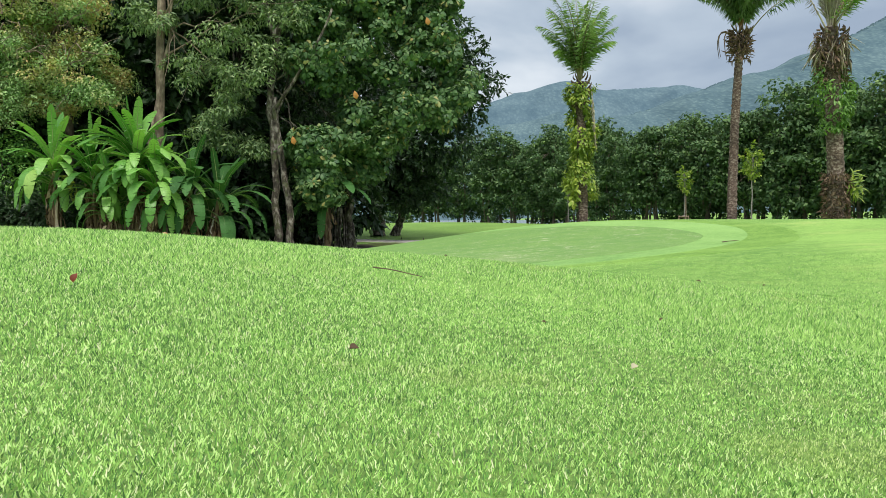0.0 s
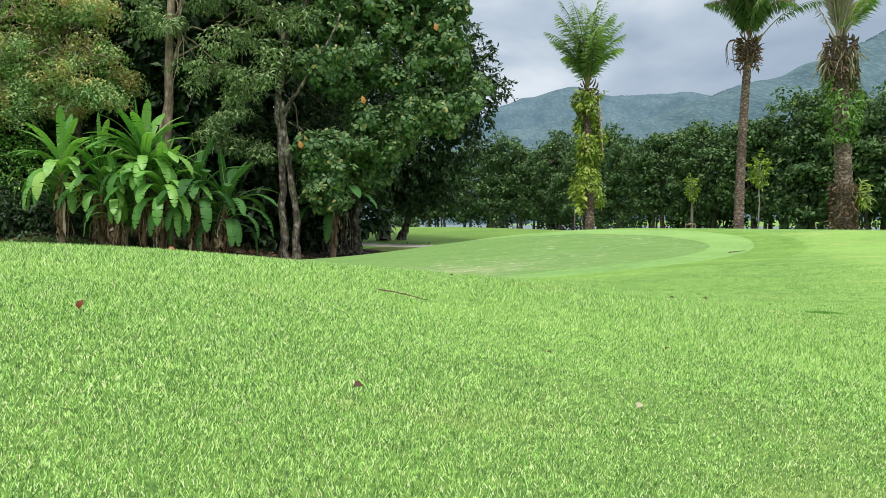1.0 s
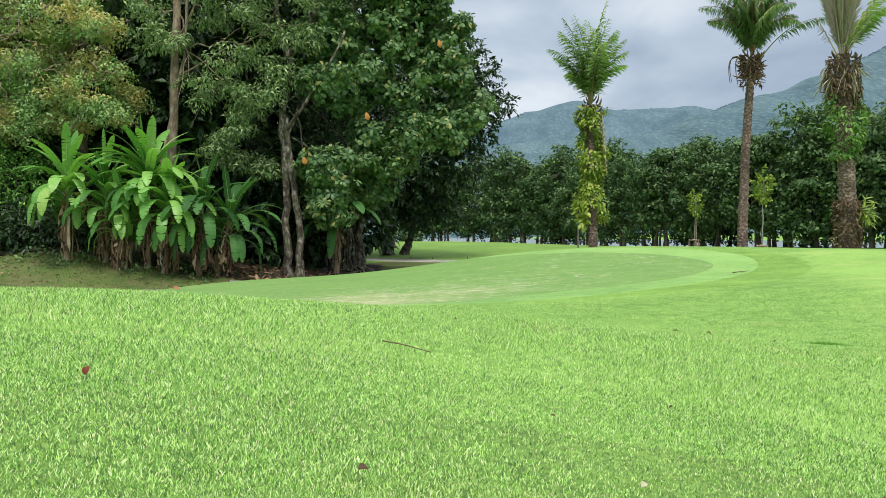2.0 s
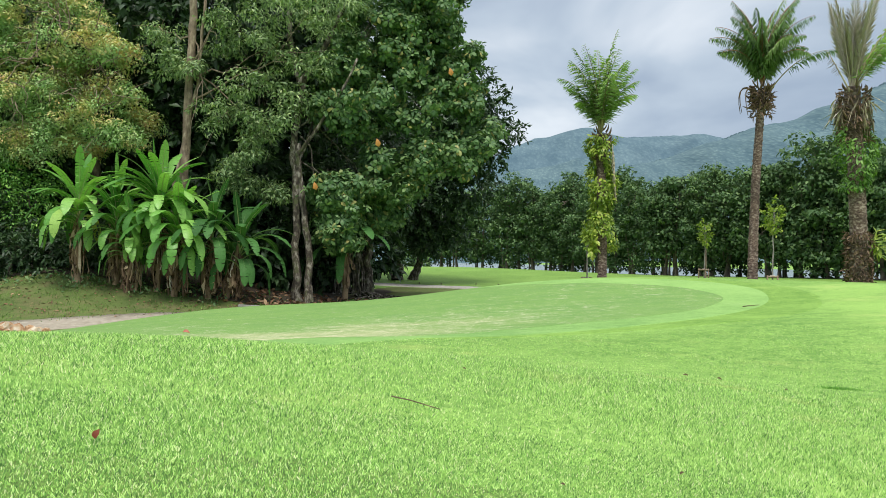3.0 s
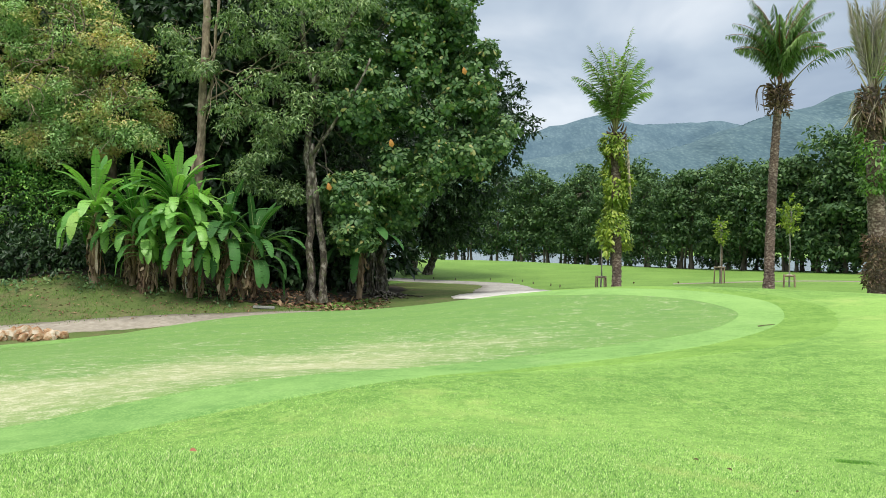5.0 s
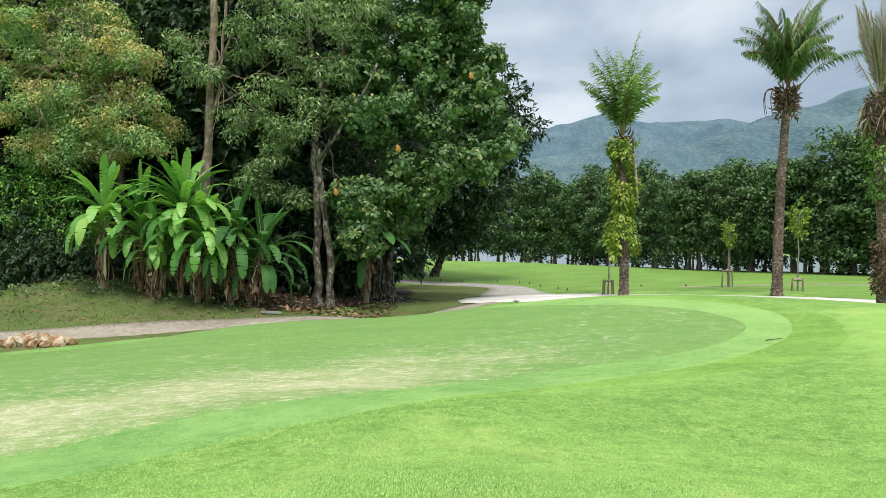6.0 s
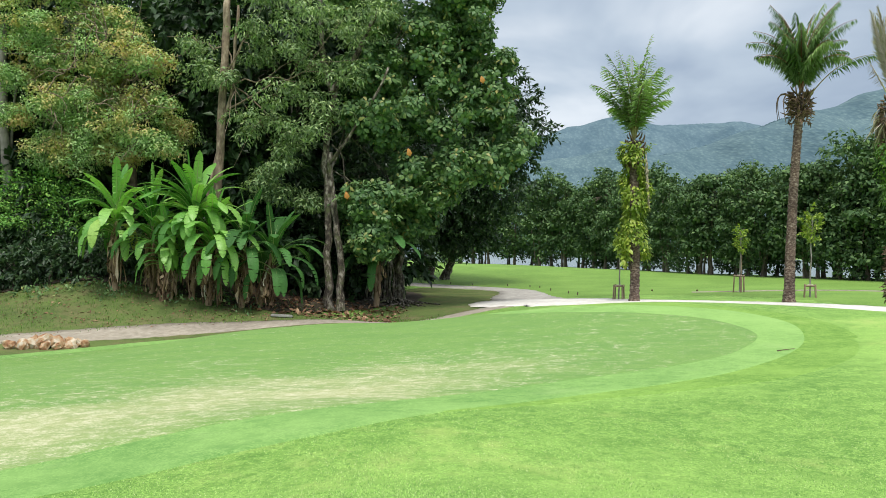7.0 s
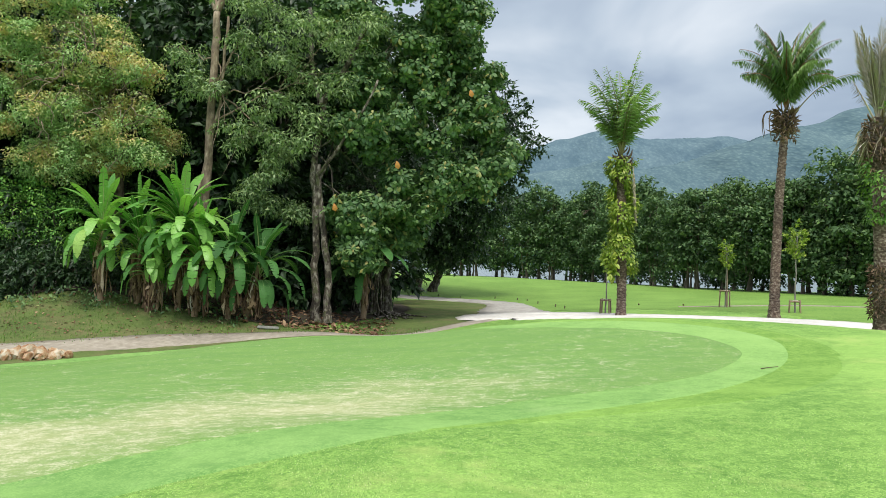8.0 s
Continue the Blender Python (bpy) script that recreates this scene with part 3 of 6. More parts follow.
def ground_z(x, y):
    """The lie of the land: the near mound, the tilted green, the far crest, the path's hollow, the lake's basin."""
    x, y = np.asarray(x, float), np.asarray(y, float)
    z = np.full(np.broadcast(x, y).shape, 0.01)
    for a, b, s, h in BUMPS:
        z = z + h * np.exp(-((x - a) ** 2 + (y - b) ** 2) / (2 * s * s))
    s = (x + 6) * 0.805 + (y - 80) * 0.593
    z = z - 2.6 * step(5, 16, s) + 6.0 * step(400, 560, s)
    return z


def on_ground(x, y, up=0.0):
    return float(x), float(y), float(ground_z(x, y)) + up


def graded(lo, hi, fine, far, growth=1.18):
    mid_ = list(np.arange(lo, hi + fine / 2, fine))
    s, left, right = fine, [], []
    a = b = 0.0
    while b < far:
        s *= growth
        b += s
        right.append(hi + b)
        left.append(lo - b)
    return np.array(left[::-1] + mid_ + right)


gx, gy = graded(-16, 12, 0.25, 3500), graded(-2, 34, 0.25, 3500)
GX, GY = np.meshgrid(gx, gy, indexing="ij")
GZ = ground_z(GX, GY)
i, j = np.meshgrid(np.arange(len(gx) - 1), np.arange(len(gy) - 1), indexing="ij")
n = len(gy)
faces = np.stack([i * n + j, (i + 1) * n + j, (i + 1) * n + j + 1, i * n + j + 1], -1).reshape(-1, 4)
ground = new("ground", smooth(mesh("ground", np.stack([GX, GY, GZ], -1).reshape(-1, 3), faces)))
ground.data.materials.append(M_GROUND)
tagged(ground, "rolling mown bright green fairway grass reaching the lake", "grass ground", kind="structure")


def closed_spline(points, per=14):
    p = np.asarray(points, float)
    out_ = []
    m = len(p)
    for k in range(m):
        a, b, c, d = p[(k - 1) % m], p[k], p[(k + 1) % m], p[(k + 2) % m]
        for t in np.linspace(0, 1, per, endpoint=False):
            out_.append(0.5 * (2 * b + (c - a) * t + (2 * a - 5 * b + 4 * c - d) * t * t + (3 * b - a - 3 * c + d) * t ** 3))
    return np.array(out_)


def open_spline(points, per=10):
    p = np.asarray(points, float)
    p = np.concatenate([2 * p[:1] - p[1:2], p, 2 * p[-1:] - p[-2:-1]])
    out_ = []
    for k in range(1, len(p) - 2):
        a, b, c, d = p[k - 1], p[k], p[k + 1], p[k + 2]
        for t in np.linspace(0, 1, per, endpoint=False):
            out_.append(0.5 * (2 * b + (c - a) * t + (2 * a - 5 * b + 4 * c - d) * t * t + (3 * b - a - 3 * c + d) * t ** 3))
    out_.append(p[-2])
    return np.array(out_)


GREEN_EDGE = closed_spline([(2.55, 11.1), (2.1, 10.07), (1.55, 9.33), (0.86, 8.72), (-0.03, 8.15), (-0.98, 7.35), (-1.78, 6.45), (-2.46, 5.82), (-3.02, 5.3), (-3.5, 4.78), (-4.4, 3.9), (-6.8, 2.9), (-11, 4.0), (-14, 9), (-12.6, 15.5), (-10.7, 18.5), (-8.2, 19.7), (-5.7, 21.0), (-4.4, 21.6), (-2.9, 18.2), (-1.1, 14.0), (0.2, 13.08), (1.05, 12.82), (1.82, 12.5), (2.34, 12.0)])
COLLAR_EDGE = closed_spline([(3.06, 10.85), (2.55, 9.75), (1.68, 8.53), (1.0, 7.92), (-0.04, 7.2), (-0.92, 6.3), (-1.57, 5.5), (-2.13, 5.0), (-2.75, 4.42), (-3.8, 3.5), (-6.4, 2.0), (-11.5, 3.0), (-15, 9), (-13.1, 15.8), (-10.95, 18.8), (-8.35, 20.0), (-5.85, 21.3), (-4.3, 22.0), (-2.3, 18.6), (-0.9, 14.7), (0.22, 13.9), (1.2, 13.68), (1.98, 13.43), (2.76, 12.9), (3.2, 11.95)])
HEART = np.array([-5.0, 11.0])


def sheet(name, edge, up, rings, mat, label, category):
    f = np.linspace(0.0008, 1, rings)
    xy = HEART + f[:, None, None] * (edge - HEART)
    z = ground_z(xy[..., 0], xy[..., 1]) + up
    m = len(edge)
    v = np.concatenate([xy, z[..., None]], -1).reshape(-1, 3)
    foot_ = edge + 0.035 * (edge - HEART) / np.linalg.norm(edge - HEART, axis=1)[:, None]
    rim = np.column_stack([foot_, ground_z(foot_[:, 0], foot_[:, 1]) - 0.004])
    v = np.concatenate([v, rim])
    a, b = np.meshgrid(np.arange(rings), np.arange(m), indexing="ij")
    c = (b + 1) % m
    q = np.stack([a * m + b, (a + 1) * m + b, (a + 1) * m + c, a * m + c], -1).reshape(-1, 4)
    ob = new(name, smooth(mesh(name, v, q)))
    ob.data.materials.append(mat)
    return tagged(ob, label, category, kind="structure")


outward = np.roll(COLLAR_EDGE, -1, 0) - np.roll(COLLAR_EDGE, 1, 0)
outward = np.stack([-outward[:, 1], outward[:, 0]], -1) / np.linalg.norm(outward, axis=1)[:, None]
APRON_EDGE = COLLAR_EDGE + outward * (0.55 + 0.08 * np.sin(np.arange(len(COLLAR_EDGE)) * 0.11))[:, None] * np.where(COLLAR_EDGE[:, 1:] > 12, np.clip(COLLAR_EDGE[:, :1] - 0.2, -0.1, 1.0), np.clip((COLLAR_EDGE[:, :1] + 1.0) / 2.5, -0.1, 1.0))
sheet("green_apron", APRON_EDGE, 0.0065, 56, M_APRON, "ring of slightly darker turf round the collar", "grass ring")
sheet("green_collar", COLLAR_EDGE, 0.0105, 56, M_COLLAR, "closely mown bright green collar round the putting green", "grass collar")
sheet("putting_green", GREEN_EDGE, 0.0145, 56, M_GREEN, "smooth putting green with worn pale patches", "putting green")


def strip(name, line, width, up, mat, label, category):
    c = open_spline(line)
    t = unit(np.gradient(c, axis=0))
    nrm = np.stack([-t[:, 1], t[:, 0]], -1)
    w = np.interp(np.linspace(0, 1, len(c)), np.linspace(0, 1, len(width)), width)[:, None] / 2
    w = w * (1 + 0.05 * np.sin(np.arange(len(c)) * 1.7))[:, None]
    cols = []
    for s, lift in ((-1.0, -0.05), (-1.0, up), (-0.5, up + 0.004), (0, up + 0.008), (0.5, up + 0.004), (1.0, up), (1.0, -0.05)):
        xy = c + nrm * w * s
        cols.append(np.column_stack([xy, ground_z(xy[:, 0], xy[:, 1]) + lift]))
    v = np.stack(cols, 1).reshape(-1, 3)
    a, b = np.meshgrid(np.arange(len(c) - 1), np.arange(6), indexing="ij")
    q = np.stack([a * 7 + b, a * 7 + b + 1, (a + 1) * 7 + b + 1, (a + 1) * 7 + b], -1).reshape(-1, 4)
    ob = new(name, smooth(mesh(name, v, q)))
    ob.data.materials.append(mat)
    return tagged(ob, label, category, kind="structure")


strip("path_main", [(-34, 13.3), (-22, 16.4), (-13.9, 18.72), (-11.5, 19.72), (-9.9, 20.42), (-8.0, 21.05), (-5.9, 22.05), (-4.2, 22.9), (-2.7, 24.3), (-1.5, 26.1), (-0.7, 27.5)], (1.2, 1.15, 1.1, 1.05, 1.0, 0.9, 0.7, 0.9), 0.02, M_PATH, "worn beige concrete cart path along the bank", "cart path")
strip("path_white", [(-2.2, 26.0), (-1.2, 27.2), (0.6, 27.0), (2.6, 25.75), (5.0, 24.75), (7.4, 24.0), (9.7, 23.2), (14, 21.5), (30, 16)], (0.9, 3.8, 3.4, 2.3, 2.0, 2.0, 2.0, 2.0, 2.0), 0.024, M_PATH_WHITE, "white concrete cart path passing behind the palms", "cart path")
strip("path_branch", [(-0.6, 28.3), (-1.0, 31), (-1.1, 34.5), (-1.6, 37.6), (-3.2, 39.8), (-5.6, 41.6), (-9, 43.5), (-16, 46)], (2.8, 1.8, 1.6, 1.2), 0.014, M_PATH_GREY, "pale concrete path branching away to the lake", "cart path")
strip("path_far", [(5.6, 31.6), (8, 31.2), (11, 30.6), (16, 29.5), (30, 27)], (0.35, 0.5, 0.6), 0.03, M_PATH, "narrow pale path crossing the far grass", "cart path")

# the lake and the hills behind it
nx, ny = 0.805, 0.593
corner = np.array([-6.0, 80.0])
along = np.array([-0.593, 0.805])
lake_v = []
for s in np.linspace(8, 480, 24):
    for t in np.linspace(-500, 700, 40):
        lake_v.append((*(corner + s * np.array([nx, ny]) + t * along), -1.55))
i, j = np.meshgrid(np.arange(23), np.arange(39), indexing="ij")
lake = new("lake", mesh("lake", lake_v, np.stack([i * 40 + j, (i + 1) * 40 + j, (i + 1) * 40 + j + 1, i * 40 + j + 1], -1).reshape(-1, 4)))
lake.data.materials.append(M_WATER)
tagged(lake, "calm grey-blue lake behind the row of trees", "lake", kind="structure")


def hill(name, dist, depth, knots, height_scale, mat, label, rough, wood):
    """A wooded ridge: its skyline over x / distance, falling to the front."""
    kx, kz = np.array(knots).T
    us, vs = np.linspace(-0.75, 1.1, 300), np.linspace(0, 1, 60)
    U, V = np.meshgrid(us, vs, indexing="ij")
    Y = dist - depth + depth * 1.25 * V
    X = U * dist
    crest = np.interp(U, kx, kz) * height_scale
    rise = np.where(V < 0.8, np.sin(np.clip(V / 0.8, 0, 1) * np.pi / 2) ** 1.15, np.cos(np.clip((V - 0.8) / 0.2, 0, 1) * np.pi / 2) ** 0.7)
    spur = 0.09 * np.sin(U * 21 + 2.2 * np.sin(V * 4)) + 0.07 * np.sin(U * 47 + V * 5) + 0.04 * np.sin(U * 90 - V * 9)
    Z = crest * rise * (1 + spur * (1 - np.clip(V / 0.8, 0, 1)) * 1.6)
    fine_noise = np.array([noise.fractal(Vector((x / rough, y / rough, z / rough)), 0.9, 2.1, 4) for x, y, z in zip(X.ravel(), Y.ravel(), Z.ravel())]).reshape(X.shape)
    Z = Z + fine_noise * rough * 0.07 - 6
    a, b = np.meshgrid(np.arange(len(us) - 1), np.arange(len(vs) - 1), indexing="ij")
    q = np.stack([a * len(vs) + b, (a + 1) * len(vs) + b, (a + 1) * len(vs) + b + 1, a * len(vs) + b + 1], -1).reshape(-1, 4)
    ob = new(name, smooth(mesh(name, np.stack([X, Y, Z], -1).reshape(-1, 3), q)))
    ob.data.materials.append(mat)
    tagged(ob, label, "hill", kind="structure")
    # the crowns of its forest
    u0, u1, v0, v1, count, size = wood
    fu, fv = rng.uniform(np.searchsorted(us, u0), np.searchsorted(us, u1), count), rng.uniform(v0, v1, count) * 59
    a, b = fu.astype(int), fv.astype(int)
    s, t = fu - a, fv - b
    at = [(1 - s) * (1 - t) * g[a, b] + s * (1 - t) * g[a + 1, b] + (1 - s) * t * g[a, b + 1] + s * t * g[a + 1, b + 1] for g in (X, Y, Z)]
    bm = bmesh.new()
    bmesh.ops.create_icosphere(bm, subdivisions=1, radius=1)
    ball = np.array([v.co[:] for v in bm.verts])
    tris = np.array([[v.index for v in f.verts] for f in bm.faces if f.calc_center_median().z > -0.3])
    bm.free()
    r = size * rng.uniform(0.5, 1.4, (count, 1, 1)) * [1.0, 1.0, 0.62]
    v = np.stack(at, -1)[:, None] - [0, 0, size * 0.25] + ball[None] * r * rng.uniform(0.8, 1.2, (count, 12, 1))
    f = 12 * np.arange(count)[:, None, None] + tris[None]
    woods = new("far_woods", smooth(mesh("far_woods", v.reshape(-1, 3), f.reshape(-1, 3))))
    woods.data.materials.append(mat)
    tagged(woods, "tree crowns along the crest of the hill, haze painted into their colour", "woods", kind="stuff")


hill("hill_far", 2600, 900, [(-0.75, 0.10), (-0.25, 0.07), (-0.1, 0.09), (-0.03, 0.128), (0.03, 0.158), (0.10, 0.169), (0.145, 0.1625), (0.2, 0.166), (0.243, 0.160), (0.3, 0.14), (0.5, 0.12), (1.1, 0.1)], 2600, M_HILL_FAR, "distant wooded ridge under cloud, coloured blue-green for haze", 60, (-0.1, 0.27, 0.77, 0.83, 900, 4.2))
hill("hill_near", 1500, 700, [(-0.75, 0.05), (-0.2, 0.06), (-0.05, 0.092), (0.02, 0.118), (0.08, 0.13), (0.14, 0.126), (0.19, 0.136), (0.25, 0.157), (0.29, 0.1725), (0.34, 0.18), (0.4, 0.205), (0.46, 0.232), (0.54, 0.275), (0.7, 0.3), (1.1, 0.25)], 1500, M_HILL, "steep wooded green hillside behind the lake, haze painted into its colour", 34, (-0.04, 0.62, 0.76, 0.82, 1500, 3.0))


def inside(px, py, poly):
    hit = np.zeros(np.shape(px), bool)
    for (x0, y0), (x1, y1) in zip(poly, np.roll(poly, -1, 0)):
        hit ^= ((y0 > py) != (y1 > py)) & (px < (x1 - x0) * (py - y0) / (y1 - y0 + 1e-12) + x0)
    return hit


def patch(name, outline, cell, up, mat, label, category):
    """A thin layer on the ground inside an outline, with a ragged edge."""
    edge = closed_spline(outline, 8)
    lo, hi = edge.min(0), edge.max(0)
    xs, ys = np.arange(lo[0], hi[0] + cell, cell), np.arange(lo[1], hi[1] + cell, cell)
    X, Y = np.meshgrid(xs, ys, indexing="ij")
    jig = rng.uniform(-0.35, 0.35, (2, *X.shape)) * cell
    X, Y = X + jig[0], Y + jig[1]
    Z = ground_z(X, Y) + up
    a, b = np.meshgrid(np.arange(len(xs) - 1), np.arange(len(ys) - 1), indexing="ij")
    m = len(ys)
    q = np.stack([a * m + b, (a + 1) * m + b, (a + 1) * m + b + 1, a * m + b + 1], -1).reshape(-1, 4)
    mid_x, mid_y = X.ravel()[q].mean(1), Y.ravel()[q].mean(1)
    q = q[inside(mid_x, mid_y, edge)]
    used, q = np.unique(q, return_inverse=True)
    v = np.stack([X, Y, Z], -1).reshape(-1, 3)[used]
    ob = new(name, smooth(mesh(name, v, q.reshape(-1, 4))))
    ob.data.materials.append(mat)
    return tagged(ob, label, category, kind="structure")


patch("ground_bank", [(-34, 11.5), (-22, 14.0), (-16, 14.9), (-13.0, 16.1), (-10.9, 18.3), (-8.2, 19.75), (-5.6, 21.3), (-3.7, 23.0), (-2.2, 25.0), (-1.0, 27.6), (-1.4, 29), (-1.7, 31), (-1.9, 34.5), (-2.4, 37.2), (-4, 39.2), (-6.5, 40.5), (-7, 36), (-5.2, 31), (-5.0, 27.4), (-6.2, 23.6), (-7.2, 23.8), (-10, 23.9), (-13, 24.6), (-18, 25.6), (-34, 26)], 0.16, 0.007, M_BANK, "grassy bank with thin turf and fallen leaves", "bank")
patch("ground_fairway", [(-0.7, 30.3), (0.8, 30.3), (3.6, 30.0), (6.0, 28.4), (9.5, 24.4), (14, 21.5), (26, 18.5), (38, 22), (30, 37), (20, 46), (8, 66), (-4, 84), (-16, 86), (-14, 60), (-9, 47), (-2.4, 40.4), (-1.2, 37), (-0.8, 34)], 0.4, 0.006, M_FAIRWAY, "darker mown fairway grass beyond the path", "fairway")
patch("ground_forest", [(-7.8, 23.0), (-6.6, 24.0), (-5.6, 25.8), (-4.9, 28), (-5.0, 31), (-8, 37), (-20, 44), (-44, 44), (-44, 24), (-20, 23.4), (-13, 23.2), (-9.5, 22.7)], 0.25, 0.035, M_SOIL, "brown leaf litter and bare soil, darkened for shade under the trees", "soil")

wedge = [(radians(a), r) for a, r in [(k, 1.15) for k in range(-66, 61, 7)] + [(60, 0.32), (30, 0.36), (0, 0.38), (-30, 0.36), (-66, 0.32)]]
# layer added under the blades to darken the gaps like shade
patch("ground_thatch_shade", [(-0.28 + r * math.sin(a), 0.6 + r * math.cos(a)) for a, r in wedge], 0.05, 0.0012, M_THATCH_SHADE, "thatch and soil under the short grass blades, darkened as shade between them", "soil")

# ---------------------------------------------------------------- the grove


def stem(points, r0, r1, n=16, wobble=0.025, sides=12, flare=1.35):
    p = open_spline(points, max(2, n // (len(points) - 1)))
    s = np.linspace(0, 1, len(p))
    r = r0 + (r1 - r0) * s + r0 * (flare - 1) * np.exp(-s * 14)
    q = p + rng.normal(0, wobble, p.shape) * [1, 1, 0]
    q[0] = p[0]
    return tube(q, r, sides, 0.07)


def tree(name, place, label, stems, lobes, foliage, bark, leaf, group="", limb=0.09, category="tree", targets=None, low=0.35):
    """A tree of a trunk with its limbs and a crown of single leaves. All places count from its foot."""
    ob = thing(name, place, label, category, group)
    wood = [stem(*s) for s in stems]
    main = stems[0][0]
    wood += limbs(main[0], targets or lobes, limb, start=low, trunk_top=main[-1])
    part("trunk", smooth(mesh("trunk", *join(wood))), bark, ob)
    part("crown", leaf_mesh("crown", *foliage(lobes)), leaf, ob)
    return ob


def clumps(lobes, count, size, flat_=0.8):
    """Breaks round lobes up into smaller ones with gaps between them."""
    out_ = []
    for x, y, z, rx, ry, rz in lobes:
        w = random_ways(count) * rng.uniform(0.45, 0.95, (count, 1))
        for a, b, c in w:
            s = size * rng.uniform(0.7, 1.3)
            out_.append((x + a * rx, y + b * ry, z + c * rz, s * 1.2, s, s * flat_))
    return out_


def rel(place, items):
    return [(a - place[0], b - place[1], c - place[2], *r) for a, b, c, *r in items]


def grove_tree(place, lobes, **k):
    return tree(place=place, lobes=rel(place, lobes), **k)


# tall tree with yellow and orange young leaves
def rounded(balls, ry=0.85, rz=0.78):
    return [(x, y, z, r, r * ry, r * rz) for x, y, z, r in balls]


foot = on_ground(-14.8, 26.2)
lobes_ = rounded([(-15.89, 24.4, 9.59, 0.94), (-17.21, 24.9, 8.7, 0.81), (-15.38, 25.4, 9.23, 0.88), (-15.59, 24.7, 8.05, 0.95), (-14.5, 25.2, 8.76, 0.81), (-13.6, 24.4, 7.74, 0.89), (-17.6, 24.9, 7.93, 0.81), (-17.18, 25.4, 7.07, 0.88), (-13.02, 24.6, 7.48, 0.84), (-15.47, 25.1, 7.21, 0.77), (-16.77, 24.4, 6.19, 0.75), (-15.73, 24.9, 6.29, 0.99), (-14.78, 25.4, 6.69, 0.87), (-13.1, 24.6, 6.16, 0.79), (-16.85, 25.1, 5.46, 0.87), (-13.66, 24.4, 5.46, 0.84), (-15.05, 24.9, 5.34, 0.95), (-12.73, 25.4, 5.34, 0.62), (-15.67, 24.7, 4.54, 0.85), (-14.56, 25.1, 4.61, 0.77), (-12.95, 24.4, 4.63, 0.74), (-17.05, 24.9, 4.46, 0.67), (-16.5, 24.6, 10.64, 0.95), (-15.18, 25.1, 10.7, 0.97), (-18.4, 24.9, 7.2, 0.7), (-18.5, 24.8, 8.6, 0.8), (-18.3, 24.8, 9.9, 0.9), (-18.2, 24.8, 5.9, 0.6)])
grove_tree(foot, lobes_, name="young_leaf_tree", label="leafy green tree flushed with yellow and orange young leaves", stems=[([(0, 0, 0), (0.2, -0.1, 3), (-0.1, -0.3, 6), (0.1, -0.3, 8.5)], 0.2, 0.07)],
           foliage=lambda l: pads(clumps(l, 14, 0.4, 0.75), 320, 0.11, 0.055, droop=0.3, under=-0.5), bark=M_BARK_TAN, leaf=M_LEAF_TIP, limb=0.04)

# dry vines tangled over it
def vines(name, place, label, centre, size, count, length, mat):
    ob = thing(name, place, label, "vine")
    for k in range(count):
        a = np.array(centre) + rng.uniform(-1, 1, 3) * size
        d = unit(rng.normal(size=3) * [1, 0.35, 0.8])
        e = a + d * length * rng.uniform(0.5, 1.3)
        stalk = tube(curve_points(a, e, 9, (rng.normal(0, 0.25), -0.1, rng.normal(0.15, 0.25)), 0.06), np.linspace(0.016, 0.006, 9) * rng.uniform(0.6, 1.5), 5)
        part("vine_stem", smooth(mesh("vine_stem", *stalk)), mat, ob)


vines("vine_tangle", foot, "tangle of bare grey-tan vines over the young-leaved tree", (0.0, -2.1, 6.3), (1.9, 0.35, 1.5), 46, 1.5, M_BARK_TAN)

# tree with a tan forked trunk and hanging narrow leaves
foot = on_ground(-10.65, 24.2)
lobes_ = rounded([(-9.36, 23.5, 8.34, 0.62), (-8.55, 24, 9.11, 0.9), (-9.44, 24.5, 7.81, 0.64), (-8.07, 23.8, 7.96, 0.85), (-7.83, 24.2, 6.83, 0.9), (-8.48, 23.5, 6.32, 0.73), (-6.99, 24, 5.89, 0.74), (-10.47, 24, 6.98, 0.5), (-9.73, 23.8, 5.35, 0.68), (-8.99, 24.2, 5.29, 0.76), (-7.55, 23.5, 5.27, 0.73), (-8.68, 24, 4.27, 0.64), (-8.22, 24.5, 4.7, 0.65), (-8.94, 23.8, 3.53, 0.46), (-8.55, 24.2, 3.22, 0.5), (-11.2, 24, 7.05, 0.6), (-11.21, 23.8, 7.98, 0.6), (-7.2, 23.5, 8.77, 0.84), (-6.33, 24, 8.29, 0.8), (-7.7, 24.5, 3.01, 0.4), (-6.5, 23.8, 6.99, 0.63), (-5.68, 24.2, 8.81, 0.71), (-9.3, 23.5, 9.58, 0.79), (-7.85, 24, 10.27, 0.89)], 0.8, 0.85)
grove_tree(foot, lobes_, name="forked_tree", label="tall tree with smooth tan forked trunk and hanging narrow leaves",
           stems=[([(0, 0, 0), (0.05, -0.1, 3.6), (0.28, -0.2, 7.5), (0.3, -0.2, 9.3)], 0.155, 0.105), ([(0.3, -0.2, 9.2), (0.75, -0.2, 10.2), (1.3, -0.2, 11.5)], 0.12, 0.05, 8, 0.02, 10, 1.0), ([(0.3, -0.2, 9.2), (-0.1, -0.2, 10.2), (-0.5, 0, 11.6)], 0.12, 0.05, 8, 0.02, 10, 1.0), ([(-0.35, 0.1, 0), (-0.25, 0, 3.0), (0.45, -0.2, 6.2), (0.7, -0.2, 9.0)], 0.07, 0.045)],
           foliage=lambda l: pads(clumps(l, 11, 0.3, 0.8), 210, 0.165, 0.05, droop=0.75, under=-0.6, inner=0.6), bark=M_BARK_TAN, leaf=M_LEAF_FINE, limb=0.035, low=0.6)

